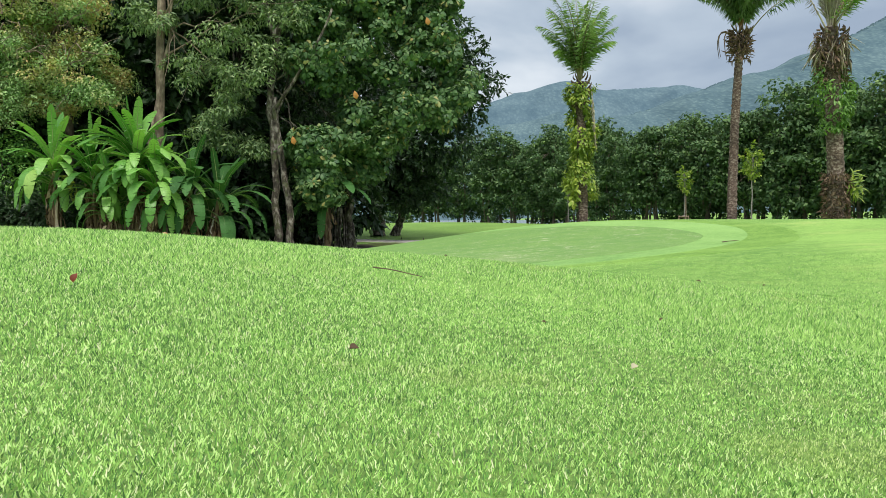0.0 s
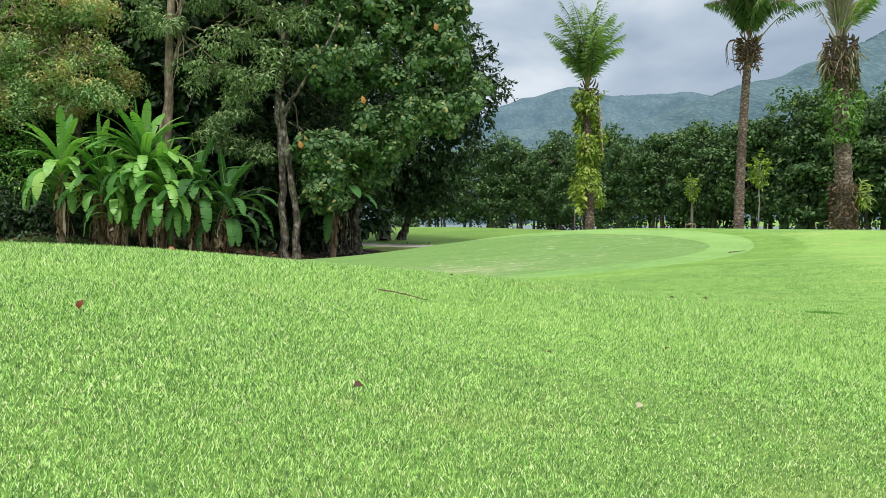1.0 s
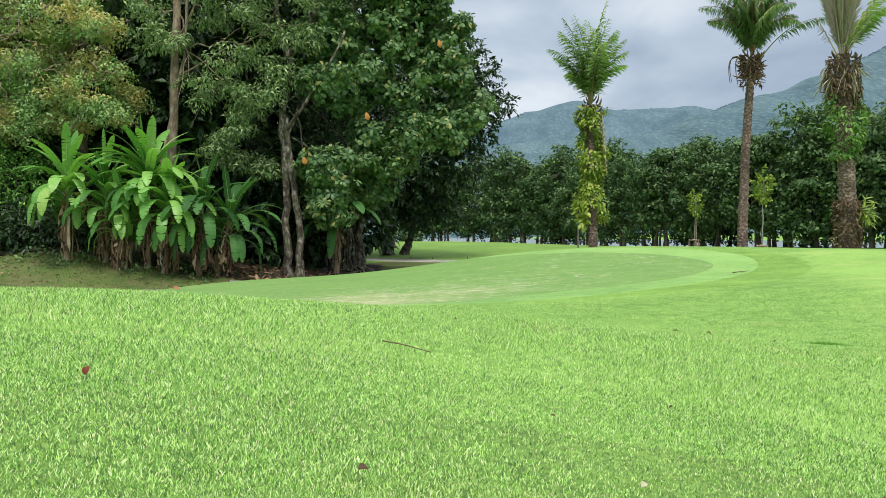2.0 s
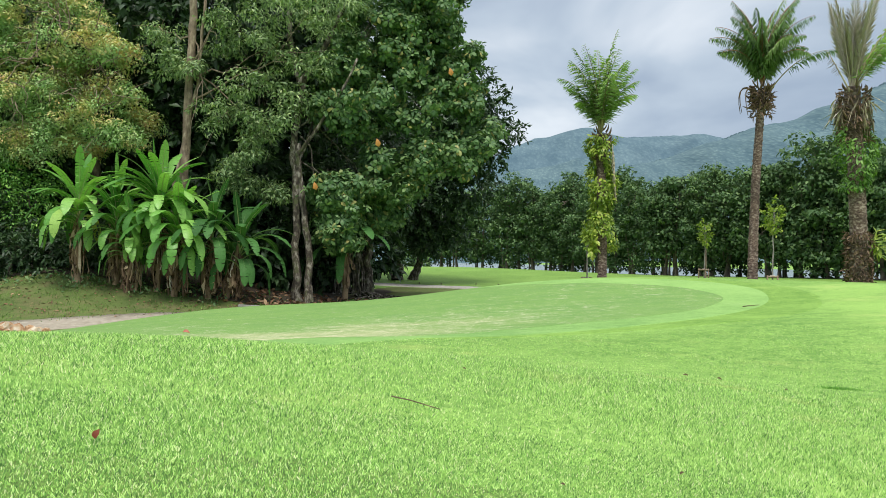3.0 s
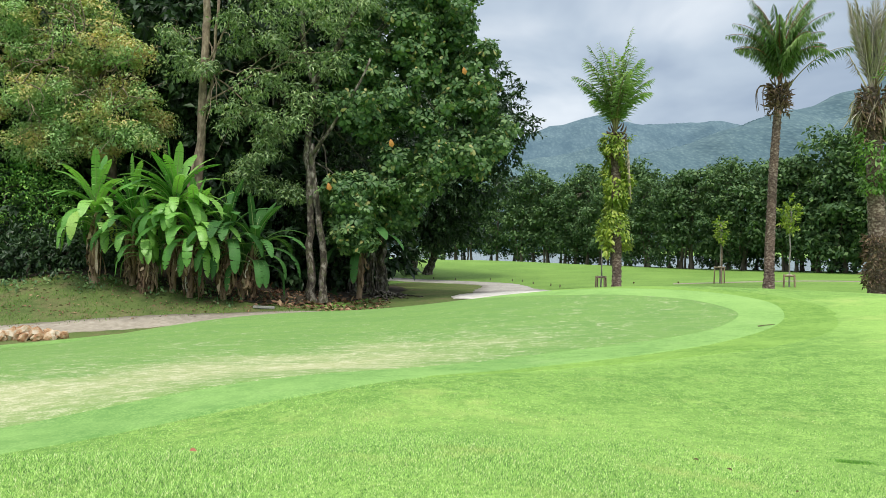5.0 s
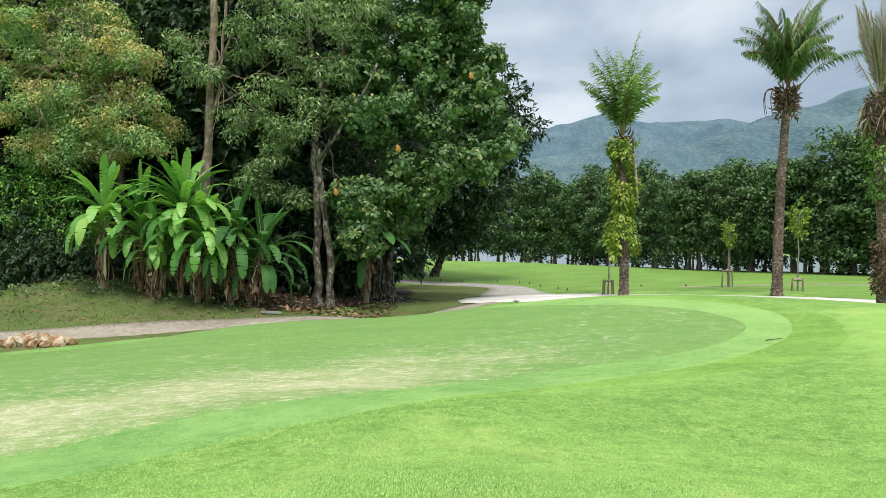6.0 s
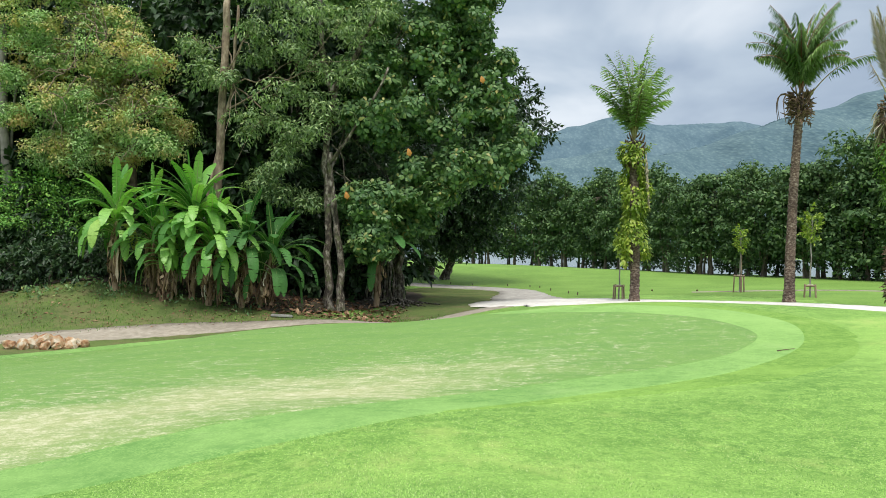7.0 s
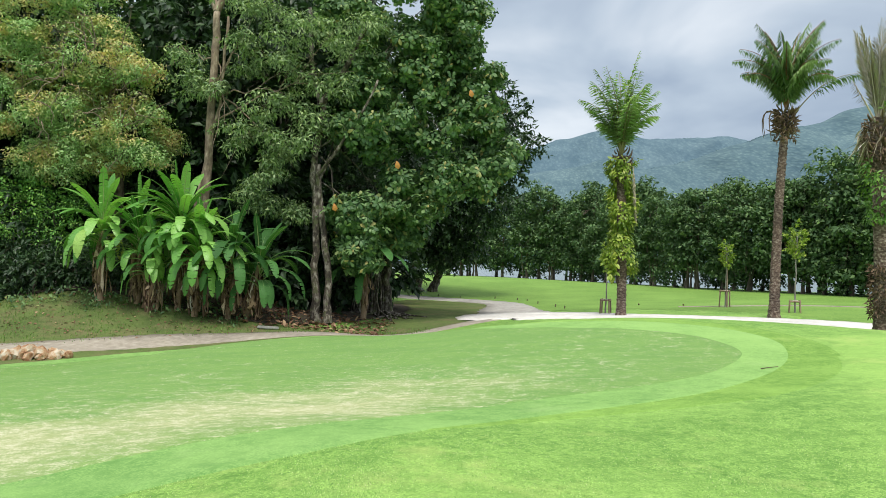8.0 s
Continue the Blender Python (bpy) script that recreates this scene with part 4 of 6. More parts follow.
# broad tree with large leaves in whorls
foot = on_ground(-6.9, 24.3)
lobes_ = [(-4.9, 25.2, 8.4, 1.8, 1.5, 1.4), (-3.3, 26.0, 8.7, 1.9, 1.6, 1.5), (-2.3, 26.6, 8.2, 1.15, 1.1, 1.2), (-3.5, 25.6, 6.3, 1.7, 1.3, 1.3), (-2.05, 26.3, 6.5, 1.1, 1.1, 1.15), (-3.2, 27.2, 9.0, 0.9, 0.7, 0.9), (-5.3, 24.8, 5.9, 1.4, 1.1, 1.1), (-4.4, 25.2, 3.7, 1.1, 0.8, 0.8), (-2.8, 25.6, 4.3, 1.25, 1.0, 0.9), (-5.55, 24.2, 2.0, 0.55, 0.5, 0.75), (-5.9, 25.2, 7.3, 0.9, 0.8, 0.9), (-6.2, 25.6, 9.7, 1.5, 0.9, 1.0), (-3.6, 25.8, 10.3, 2.0, 1.6, 1.1), (-5.6, 24.2, 3.1, 0.55, 0.45, 0.5), (-1.4, 26.6, 5.0, 0.7, 0.7, 0.8), (-4.64, 26.0, 2.75, 0.8, 0.64, 0.68), (-4.03, 26.2, 3.82, 0.8, 0.64, 0.68), (-3.84, 26.2, 7.46, 0.6, 0.48, 0.51), (-6.06, 25.0, 3.04, 0.6, 0.48, 0.51)]
big = grove_tree(foot, lobes_, name="large_leaved_tree", label="broad tree with mottled grey trunk and whorls of large leaves",
           stems=[([(0, 0, 0), (-0.1, 0, 2.2), (-0.2, 0.1, 5), (-0.1, 0.3, 7.0)], 0.125, 0.1, 18, 0.04), ([(0.42, -0.2, 0), (0.36, -0.1, 1.2), (0.1, 0, 3.2), (-0.15, 0.1, 5)], 0.12, 0.09), ([(-0.1, 0.3, 6.9), (0.5, 0.2, 7.8), (1.4, 0.2, 9.6)], 0.13, 0.06, 8, 0.02, 10, 1.0), ([(-0.1, 0.3, 6.9), (-0.4, 0.2, 8.0), (-0.5, 0, 10)], 0.12, 0.06, 8, 0.02, 10, 1.0), ([(-0.1, 0, 4.6), (1.1, -0.2, 6.2), (1.9, -0.3, 7.6)], 0.06, 0.035, 8, 0.02, 8, 1.0)],
           foliage=lambda l: rosettes(clumps(l, 15, 0.42), 39, 8, 0.21, 0.11, lift=0.35, inner=0.3), bark=M_BARK_GREY, leaf=M_LEAF_BIG, limb=0.032, low=0.6)

for x, y, z in [(-2.25, 24.9, 7.1), (-6.25, 23.6, 3.3), (-4.3, 23.4, 4.6)]:
    one = broad_leaves(np.array([(x - foot[0], y - foot[1], z - foot[2])]), np.array([(0.3, -0.3, -1.0)]), np.array([(0.1, -1.0, 0.2)]), 0.26, 0.17)
    part("withered_leaf", mesh("withered_leaf", *one), M_ORANGE_LEAF, big, "withered orange leaf")

# dark tree further back, at the edge of the grove
foot = on_ground(-6.9, 45.5)
lobes_ = [(-2.6, 40.5, 7.6, 2.2, 2.0, 2.0), (-4.0, 41.5, 5.0, 2.6, 2.0, 1.9), (-6.2, 42.5, 3.5, 2.2, 1.6, 1.5), (-4.9, 42.3, 2.6, 2.0, 1.5, 1.1), (-5.2, 42, 8.3, 2.8, 2.2, 2.2), (-8.4, 43, 4.2, 2.4, 2, 2.2), (-3.0, 40.6, 9.4, 2, 1.8, 1.6), (-7.6, 44, 7.6, 3, 2.2, 2.4)]
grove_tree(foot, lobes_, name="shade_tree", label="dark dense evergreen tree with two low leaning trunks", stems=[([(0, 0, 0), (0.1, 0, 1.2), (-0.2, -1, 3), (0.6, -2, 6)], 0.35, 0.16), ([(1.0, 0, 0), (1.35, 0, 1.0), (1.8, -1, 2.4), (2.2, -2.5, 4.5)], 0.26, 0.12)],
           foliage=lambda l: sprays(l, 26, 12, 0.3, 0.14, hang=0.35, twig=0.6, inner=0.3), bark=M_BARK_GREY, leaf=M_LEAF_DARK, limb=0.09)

# tree with a pale straight trunk
foot = on_ground(-19.0, 25.7)
lobes_ = [(-19.9, 26.0, 10.6, 1.5, 1.3, 1.3), (-18.6, 26.2, 11.4, 1.4, 1.3, 1.2), (-21.2, 26.2, 9.8, 1.4, 1.3, 1.4), (-20.6, 25.9, 7.6, 1.0, 0.9, 1.2)]
grove_tree(foot, lobes_, name="pale_trunk_tree", label="tree with smooth pale grey trunk beside the bush", stems=[([(0, 0, 0), (-0.05, 0, 3), (-0.4, 0, 6.5), (-0.6, 0.2, 9.5)], 0.2, 0.13, 16, 0.012)],
           foliage=lambda l: rosettes(l, 20, 8, 0.24, 0.12), bark=M_BARK_PALE, leaf=M_LEAF_DARK, limb=0.06)

# the trees that fill the grove behind, their shade painted as dark leaves
DIM = [(-19.5, 29.5, 12.5), (-15.5, 30.5, 13.5), (-11.5, 29.5, 13.0), (-7.6, 30.5, 12.5), (-9.4, 34.5, 13.5), (-13.5, 35.5, 14), (-18.5, 35.5, 14), (-23.5, 31, 13), (-24, 26.5, 12), (-7.4, 33.5, 11), (-29, 30, 13), (-17.6, 28.0, 11), (-13.3, 28.2, 11.5), (-9.4, 28.0, 11.5), (-21.6, 28.5, 12), (-9.2, 37.5, 12), (-10.5, 39.5, 12), (-15.5, 40, 13), (-21, 40, 13), (-27, 35, 13), (-34, 33, 13), (-10.5, 46.5, 11)]
for x, y, h in DIM:
    foot = on_ground(x, y)
    lobes_ = []
    for k in range(15):
        a = rng.uniform(0, 2 * np.pi)
        zz = (0.1 + 0.87 * (k + 0.5) / 15) * h
        rr = rng.uniform(0.3, 1.9)
        lobes_.append((x + rr * math.cos(a), y + rr * math.sin(a), zz, rng.uniform(1.3, 2.0), rng.uniform(1.2, 1.8), rng.uniform(1.0, 1.5)))
    grove_tree(foot, lobes_, name="grove_tree", label="broadleaf tree filling the grove, its leaves coloured dark for shade", group="trees of the shaded grove",
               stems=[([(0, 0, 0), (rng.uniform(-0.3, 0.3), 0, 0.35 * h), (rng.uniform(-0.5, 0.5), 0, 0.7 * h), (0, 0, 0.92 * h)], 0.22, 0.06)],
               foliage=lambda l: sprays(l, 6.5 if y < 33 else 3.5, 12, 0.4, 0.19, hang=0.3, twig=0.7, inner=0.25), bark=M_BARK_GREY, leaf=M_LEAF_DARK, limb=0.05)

# undergrowth along the foot of the grove
BUSHES = [(-17.9, 25.1, 4.2, 1.25), (-16.4, 25.1, 3.3, 0.9), (-19.7, 25.1, 4.1, 1.3), (-15.3, 25.0, 1.5, 0.5), (-13.9, 24.9, 0.8, 0.4)]
for x, y, h, r in BUSHES:
    foot = on_ground(x, y)
    ls = [(0, 0, h * 0.62, r, r * 0.8, h * 0.36), (r * 0.5, 0.1, h * 0.78, r * 0.7, r * 0.6, h * 0.3), (-r * 0.5, 0, h * 0.72, r * 0.7, r * 0.6, h * 0.32)]
    tree("bush", foot, "bright green leafy bush at the foot of the trees", [([(0, 0, 0), (0.05, 0, h * 0.4), (0, 0, h * 0.8)], 0.05, 0.02)], ls,
         lambda l: pads(clumps(l, 14, 0.34, 0.75), 200, 0.12, 0.06, droop=0.3, under=-0.5), M_BARK_GREY, M_LEAF_BUSH, "bushes at the edge of the grove", 0.02, "bush")

# low shrubs whose dark leaf colour stands in for shade
UNDER = [(-20.5, 23.4, 1.2, 0.9), (-18.9, 23.5, 1.3, 1.0), (-17.3, 23.6, 1.1, 0.9), (-16.0, 23.6, 1.2, 0.9), (-14.7, 23.7, 1.1, 0.8), (-13.7, 23.8, 1.0, 0.7), (-17.4, 24.6, 1.7, 1.0), (-15.9, 24.6, 1.5, 0.9), (-19.2, 24.7, 1.8, 1.2), (-14.5, 24.9, 1.3, 0.8), (-21.2, 24.6, 2.0, 1.3), (-18.5, 26.3, 3.4, 1.7), (-15.9, 26.6, 3.0, 1.6), (-13.2, 26.4, 3.2, 1.5), (-11.6, 26.6, 2.6, 1.3), (-10.2, 26.3, 3.0, 1.4), (-8.6, 26.4, 2.6, 1.3), (-7.2, 26.9, 2.2, 1.2), (-21.5, 26.6, 3.6, 1.8), (-24.5, 25, 3.4, 1.9), (-5.9, 29.6, 2.2, 1.3), (-8.4, 29, 2.4, 1.5), (-11.4, 28.6, 2.4, 1.5), (-8.4, 33, 2.2, 1.6), (-9.6, 32, 2.4, 1.7)]
for x, y, h, r in UNDER:
    foot = on_ground(x, y)
    ls = [(0, 0, h * 0.45, r, r * 0.8, h * 0.5), (r * 0.6, 0.1, h * 0.7, r * 0.7, r * 0.6, h * 0.35), (-r * 0.6, 0, h * 0.7, r * 0.7, r * 0.6, h * 0.35)]
    tree("shrub", foot, "leafy shrub under the grove, shade painted into its dark leaves", [([(0, 0, 0), (0.05, 0, h * 0.4), (0, 0, h * 0.8)], 0.05, 0.02)], ls,
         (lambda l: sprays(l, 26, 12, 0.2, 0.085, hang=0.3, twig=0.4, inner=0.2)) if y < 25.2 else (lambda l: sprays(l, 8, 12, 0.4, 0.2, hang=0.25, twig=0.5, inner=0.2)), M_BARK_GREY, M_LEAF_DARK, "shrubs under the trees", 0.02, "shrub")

# hanging roots of the strangler beside the big tree
foot = on_ground(-5.7, 27.2)
ob = thing("root_tree", foot, "old tree with a curtain of hanging roots on the bank", "tree")
wood = [stem([(0.5, 0.2, 0), (0.45, 0.2, 2.5), (0.2, 0.3, 6)], 0.15, 0.12, 12, 0.04, 10, 1.5)]
for k in range(26):
    x0 = rng.uniform(-1.3, 0.45)
    y0 = rng.uniform(-0.4, 0.3)
    h = rng.uniform(1.4, 3.4)
    zb = float(ground_z(foot[0] + x0, foot[1] + y0)) - foot[2]
    wood.append(tube(curve_points((x0 + rng.normal(0, 0.1), y0, zb - 0.05), (x0 * 0.8 + 0.05, y0, h), 7, (0, 0, 0), 0.035), np.linspace(0.045, 0.02, 7) * rng.uniform(0.5, 1.5), 6, 0.1))
for k in range(13):
    a = rng.uniform(-2.6, 0.2)
    e = np.array([0.3 + 1.7 * math.cos(a) * rng.uniform(0.5, 1.1), 1.5 * math.sin(a) * rng.uniform(0.6, 1.1), 0])
    pts = curve_points((0.3 + rng.normal(0, 0.3), 0, 0.25), e, 8, (rng.normal(0, 0.15), 0, 0), 0.05)
    pts[:, 2] = ground_z(foot[0] + pts[:, 0], foot[1] + pts[:, 1]) - foot[2] + np.linspace(0.16, 0.02, 8)
    wood.append(tube(pts, np.linspace(0.055, 0.018, 8), 6, 0.1))
part("trunk", smooth(mesh("trunk", *join(wood))), M_BARK_GREY, ob)
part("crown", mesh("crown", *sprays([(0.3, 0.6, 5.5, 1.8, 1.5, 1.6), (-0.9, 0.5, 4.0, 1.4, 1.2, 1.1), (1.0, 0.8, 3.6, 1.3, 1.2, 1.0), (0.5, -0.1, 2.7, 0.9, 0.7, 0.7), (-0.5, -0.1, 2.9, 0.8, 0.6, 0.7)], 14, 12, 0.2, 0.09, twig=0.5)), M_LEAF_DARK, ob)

# ---------------------------------------------------------------- banana plants


def banana_leaf(root, heading, tilt, length, width, bend, n=11):
    """A long arching blade, folded at the midrib, torn here and there. Gives blade and midrib."""
    h = np.array([math.cos(heading), math.sin(heading), 0])
    s = np.linspace(0, 1, n)
    ang = np.maximum(tilt - bend * s ** 1.1, -1.5)
    dp = np.stack([np.cos(ang), np.sin(ang)], -1) * (length / (n - 1))
    flat_ = np.cumsum(np.concatenate([[[0, 0]], dp[:-1]]), 0)
    p = np.asarray(root) + flat_[:, :1] * h + flat_[:, 1:] * np.array([0, 0, 1.0])
    side = np.array([-h[1], h[0], 0])
    up = np.cross(unit(np.gradient(p, axis=0)), side)
    up *= -np.sign(up[:, 2:3] + 1e-6) * -1
    blade0 = 0.12
    prof = np.where(s < blade0, 0.04, np.clip((s - blade0 + 0.02) * 5.5, 0, 1) ** 0.6 * np.clip(1 - np.clip((s - 0.66) / 0.34, 0, 1) ** 2.6, 0, 1) ** 0.55)
    prof[-1] = 0.12
    w = width / 2 * prof
    v, f, c = [], [], 0
    fold = rng.uniform(-0.3, 0.1)
    for sg in (-1, 1):
        for k in range(n - 1):
            tear = rng.uniform(0.1, 0.5) if rng.uniform() < 0.42 else 0.0
            sag = rng.uniform(-0.05, 0.05)
            a, b = p[k], p[k + 1] + (p[k] - p[k + 1]) * 0.0
            oa = a + side * sg * w[k] + up[k] * w[k] * (fold + sag)
            ob_ = b + side * sg * w[k + 1] + up[k + 1] * w[k + 1] * (fold + sag)
            ob_ = ob_ + (oa - ob_) * tear
            mid_a, mid_b = (a + oa) / 2 + up[k] * w[k] * 0.08, (b + ob_) / 2 + up[k + 1] * w[k + 1] * 0.08
            v += [a, mid_a, oa, b, mid_b, ob_]
            f += [[c, c + 3, c + 4, c + 1], [c + 1, c + 4, c + 5, c + 2]] if sg > 0 else [[c, c + 1, c + 4, c + 3], [c + 1, c + 2, c + 5, c + 4]]
            c += 6
    rib = tube(p - up * 0.008, np.linspace(0.018, 0.003, n), 4)
    return (np.array(v), np.array(f)), rib


def banana_plant(x, y, height, leaves_n, length, lean, mat, label, dry=12, low=1.0):
    foot = on_ground(x, y)
    ob = thing("banana_plant", foot, label, "banana plant", "banana clump on the bank")
    top = np.array([lean[0], lean[1], height])
    st = tube(curve_points((0, 0, 0), top, 8, (0, 0, 0), 0.02), np.linspace(0.1, 0.05, 8), 10, 0.08)
    part("pseudostem", smooth(mesh("pseudostem", *st)), M_HUSK, ob, "thick stem wrapped in dry brown sheaths")
    turn = rng.uniform(0, 6.28)
    for k in range(leaves_n):
        u = k / (leaves_n - 1) * low
        heading = turn + k * 2.4 + rng.uniform(-0.3, 0.3)
        if u > 0.35 and rng.uniform() < 0.35:  # more of them lean out to the open side
            heading = rng.uniform(3.3, 6.1)
        tilt = 1.46 - 0.8 * u ** 0.8 + rng.uniform(-0.15, 0.15)
        bend = 0.12 + 2.9 * u ** 0.6 + rng.uniform(-0.2, 0.3)
        ln = length * (1.05 + 0.25 * math.sin(3.1 * u)) * rng.uniform(0.85, 1.08)
        blade, rib = banana_leaf(top - [0, 0, 0.75 * u], heading, tilt, ln, ln * rng.uniform(0.135, 0.165), bend, 18)
        leaf_ = part("leaf", smooth(mesh("leaf", *weld(*blade))), mat, ob)
        part("midrib", smooth(mesh("midrib", *rib)), M_MIDRIB, leaf_)
    # dead leaves hanging down the stem
    hang = []
    for k in range(dry * 3):
        a = rng.uniform(0, 2 * np.pi)
        z0 = rng.uniform(0.4, 0.85) * height
        r = np.array([math.cos(a), math.sin(a), 0])
        ln = min(z0 - rng.uniform(-0.02, 0.6) ** 2, rng.uniform(0.3, 1.3))
        p0 = top * (z0 / height) + r * 0.07
        p = curve_points(p0, p0 + r * rng.uniform(-0.04, 0.2) + 0.05 * rng.normal(size=3) - [0, 0, ln], 7, r * 0.07, 0.015)
        w = rng.uniform(0.006, 0.03) * np.array([0.4, 0.9, 1.1, 0.9, 1.1, 0.9, 0.5])
        sd = np.array([-r[1], r[0], 0])
        l_, r_ = p + sd * w[:, None] + 0.028 * rng.normal(size=p.shape), p - sd * w[:, None] + 0.028 * rng.normal(size=p.shape)
        v = np.stack([l_, p + r * 0.03, r_], 1).reshape(-1, 3)
        i_ = np.arange(6)[:, None] * 3
        hang.append((v, np.concatenate([i_ + [0, 1, 4, 3], i_ + [1, 2, 5, 4]])))
    part("dry_skirt", mesh("dry_skirt", *join(hang)), M_HUSK, ob, "withered brown leaves hanging down the stem")
    return ob


rng = np.random.default_rng(23)
BRIGHT = "green banana plant with broad arching leaves and dry skirt"
SHADED = "dark banana plant at the back of the clump, shade in its leaf colour"
# place, height of the crown, leaves, their length, lean, dead leaves, how low the leaves hang
CLUMP = [(-13.15, 22.6, 2.4, 30, 1.55, 0.0, 0.0, 16, 1.0), (-10.7, 22.6, 2.8, 48, 1.65, 0.05, 0.0, 26, 1.0), (-12.0, 22.65, 2.05, 26, 1.35, 0.05, -0.1, 18, 1.0), (-11.35, 22.45, 1.65, 22, 1.2, 0.0, -0.2, 18, 1.0), (-10.1, 22.45, 2.15, 36, 1.55, 0.15, -0.1, 30, 1.1), (-12.5, 23.3, 2.5, 12, 1.4, 0.15, 0.0, 8, 0.8)]
for x, y, h, k, ln, lx, ly, dry, low in CLUMP:
    banana_plant(x, y, h, k, ln, (lx, ly), M_BANANA, BRIGHT, dry, low)
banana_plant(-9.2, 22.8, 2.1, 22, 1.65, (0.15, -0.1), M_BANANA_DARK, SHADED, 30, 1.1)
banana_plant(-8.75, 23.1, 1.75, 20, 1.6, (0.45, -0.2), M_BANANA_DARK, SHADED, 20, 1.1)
banana_plant(-5.7, 25.7, 2.2, 6, 1.7, (0.1, -0.2), M_BANANA_DARK, "dark banana plant under the big tree", 4)

# ---------------------------------------------------------------- palms


def frond(root, heading, tilt, length, bend, leaflet, n=15, per=44, hang=0.5, fold=0.16, bare=0.22, width=0.0145, stalk_r=0.03, ahead=0.68):
    """A feather frond: a bowed stalk and two rows of narrow leaflets."""
    h = np.array([math.cos(heading), math.sin(heading), 0])
    s = np.linspace(0, 1, n)
    ang = tilt - bend * s ** 1.6
    dp = np.stack([np.cos(ang), np.sin(ang)], -1) * (length / (n - 1))
    fl = np.cumsum(np.concatenate([[[0, 0]], dp[:-1]]), 0)
    p = np.asarray(root, float) + fl[:, :1] * h + fl[:, 1:] * np.array([0, 0, 1.0])
    stalk = tube(p, np.linspace(stalk_r, stalk_r * 0.17, n), 5)
    u = np.linspace(bare, 0.995, per)
    at = np.stack([np.interp(u, s, p[:, c]) for c in range(3)], -1)
    way = unit(np.stack([np.interp(u, s, np.gradient(p[:, c])) for c in range(3)], -1))
    side = np.array([-h[1], h[0], 0])
    up = np.cross(way, side)
    ls = leaflet * np.sin(np.clip(0.2 + 0.76 * (u - bare) / (1 - bare), 0, 1) * np.pi) ** 0.6
    out_ = []
    for sg in (-1, 1):
        d = unit(way * ahead * rng.uniform(0.8, 1.2, (per, 1)) + sg * side * rng.uniform(0.65, 0.95, (per, 1)) + up * (0.2 + rng.normal(0, fold, (per, 1))) - np.array([0, 0, 1]) * hang * rng.uniform(0.6, 1.0, (per, 1)))
        out_.append(thin_leaves(at, d, up + 0.2 * rng.normal(size=at.shape), ls * rng.uniform(0.9, 1.1, per), np.full(per, width), 0.3))
    rib = np.stack([at, at + up * 0.006], 1).reshape(-1, 3)
    i_ = 2 * np.arange(per - 1)[:, None]
    out_.append((rib, np.concatenate([i_ + [0, 2, 1], i_ + [2, 3, 1]])))
    return stalk, weld(*join(out_))


def palm_trunk(points, r0, r1, ring=0.16):
    c = open_spline(points, 30)
    s = np.concatenate([[0], np.cumsum(np.linalg.norm(np.diff(c, axis=0), axis=1))])
    m = int(s[-1] / (ring / 2))
    q = np.stack([np.interp(np.linspace(0, s[-1], m), s, c[:, k]) for k in range(3)], -1)
    r = np.linspace(r0, r1, m) + 0.018 * (np.arange(m) % 2) + 0.05 * np.exp(-np.linspace(0, s[-1], m) * 4.0)
    return tube(q, r, 14, 0.05)


def leaf_bases(centre, z0, z1, radius, count, length, lean=0.6, thick=1.0):
    """Cut leaf stumps and fibre in a spiral round the trunk's head."""
    out_ = []
    for k in range(count):
        u = k / count
        a = k * 2.4
        r = np.array([math.cos(a), math.sin(a), 0])
        p0 = np.array([centre[0], centre[1], z0 + (z1 - z0) * u]) + r * radius * 0.8
        ln = length * rng.uniform(0.5, 1.3)
        e = p0 + r * ln * lean * rng.uniform(0.5, 1.2) + np.array([0, 0, ln * rng.uniform(-0.1, 1.0)]) + rng.normal(0, 0.05, 3)
        out_.append(tube(curve_points(p0, e, 4, r * 0.04), thick * np.array([0.045, 0.04, 0.03, 0.01]) * rng.uniform(0.6, 1.2), 5, 0.1))
    return join(out_)


def shaggy(centre, z0, z1, radius, count, length, down=0.7, width=0.05):
    """Loose dry strips and fibres hanging from the trunk."""
    a = rng.uniform(0, 2 * np.pi, count)
    r = np.stack([np.cos(a), np.sin(a), np.zeros(count)], -1)
    p = r * radius * rng.uniform(0.85, 1.15, (count, 1)) + np.array([centre[0], centre[1], 0])
    p[:, 2] = rng.uniform(z0, z1, count)
    d = unit(r * rng.uniform(0.2, 1.0, (count, 1)) + 0.4 * rng.normal(size=p.shape) - [0, 0, down])
    return thin_leaves(p, d, r + 0.5 * rng.normal(size=p.shape), length * rng.uniform(0.4, 1.2, count), width * rng.uniform(0.4, 1.3, count), 0.2)


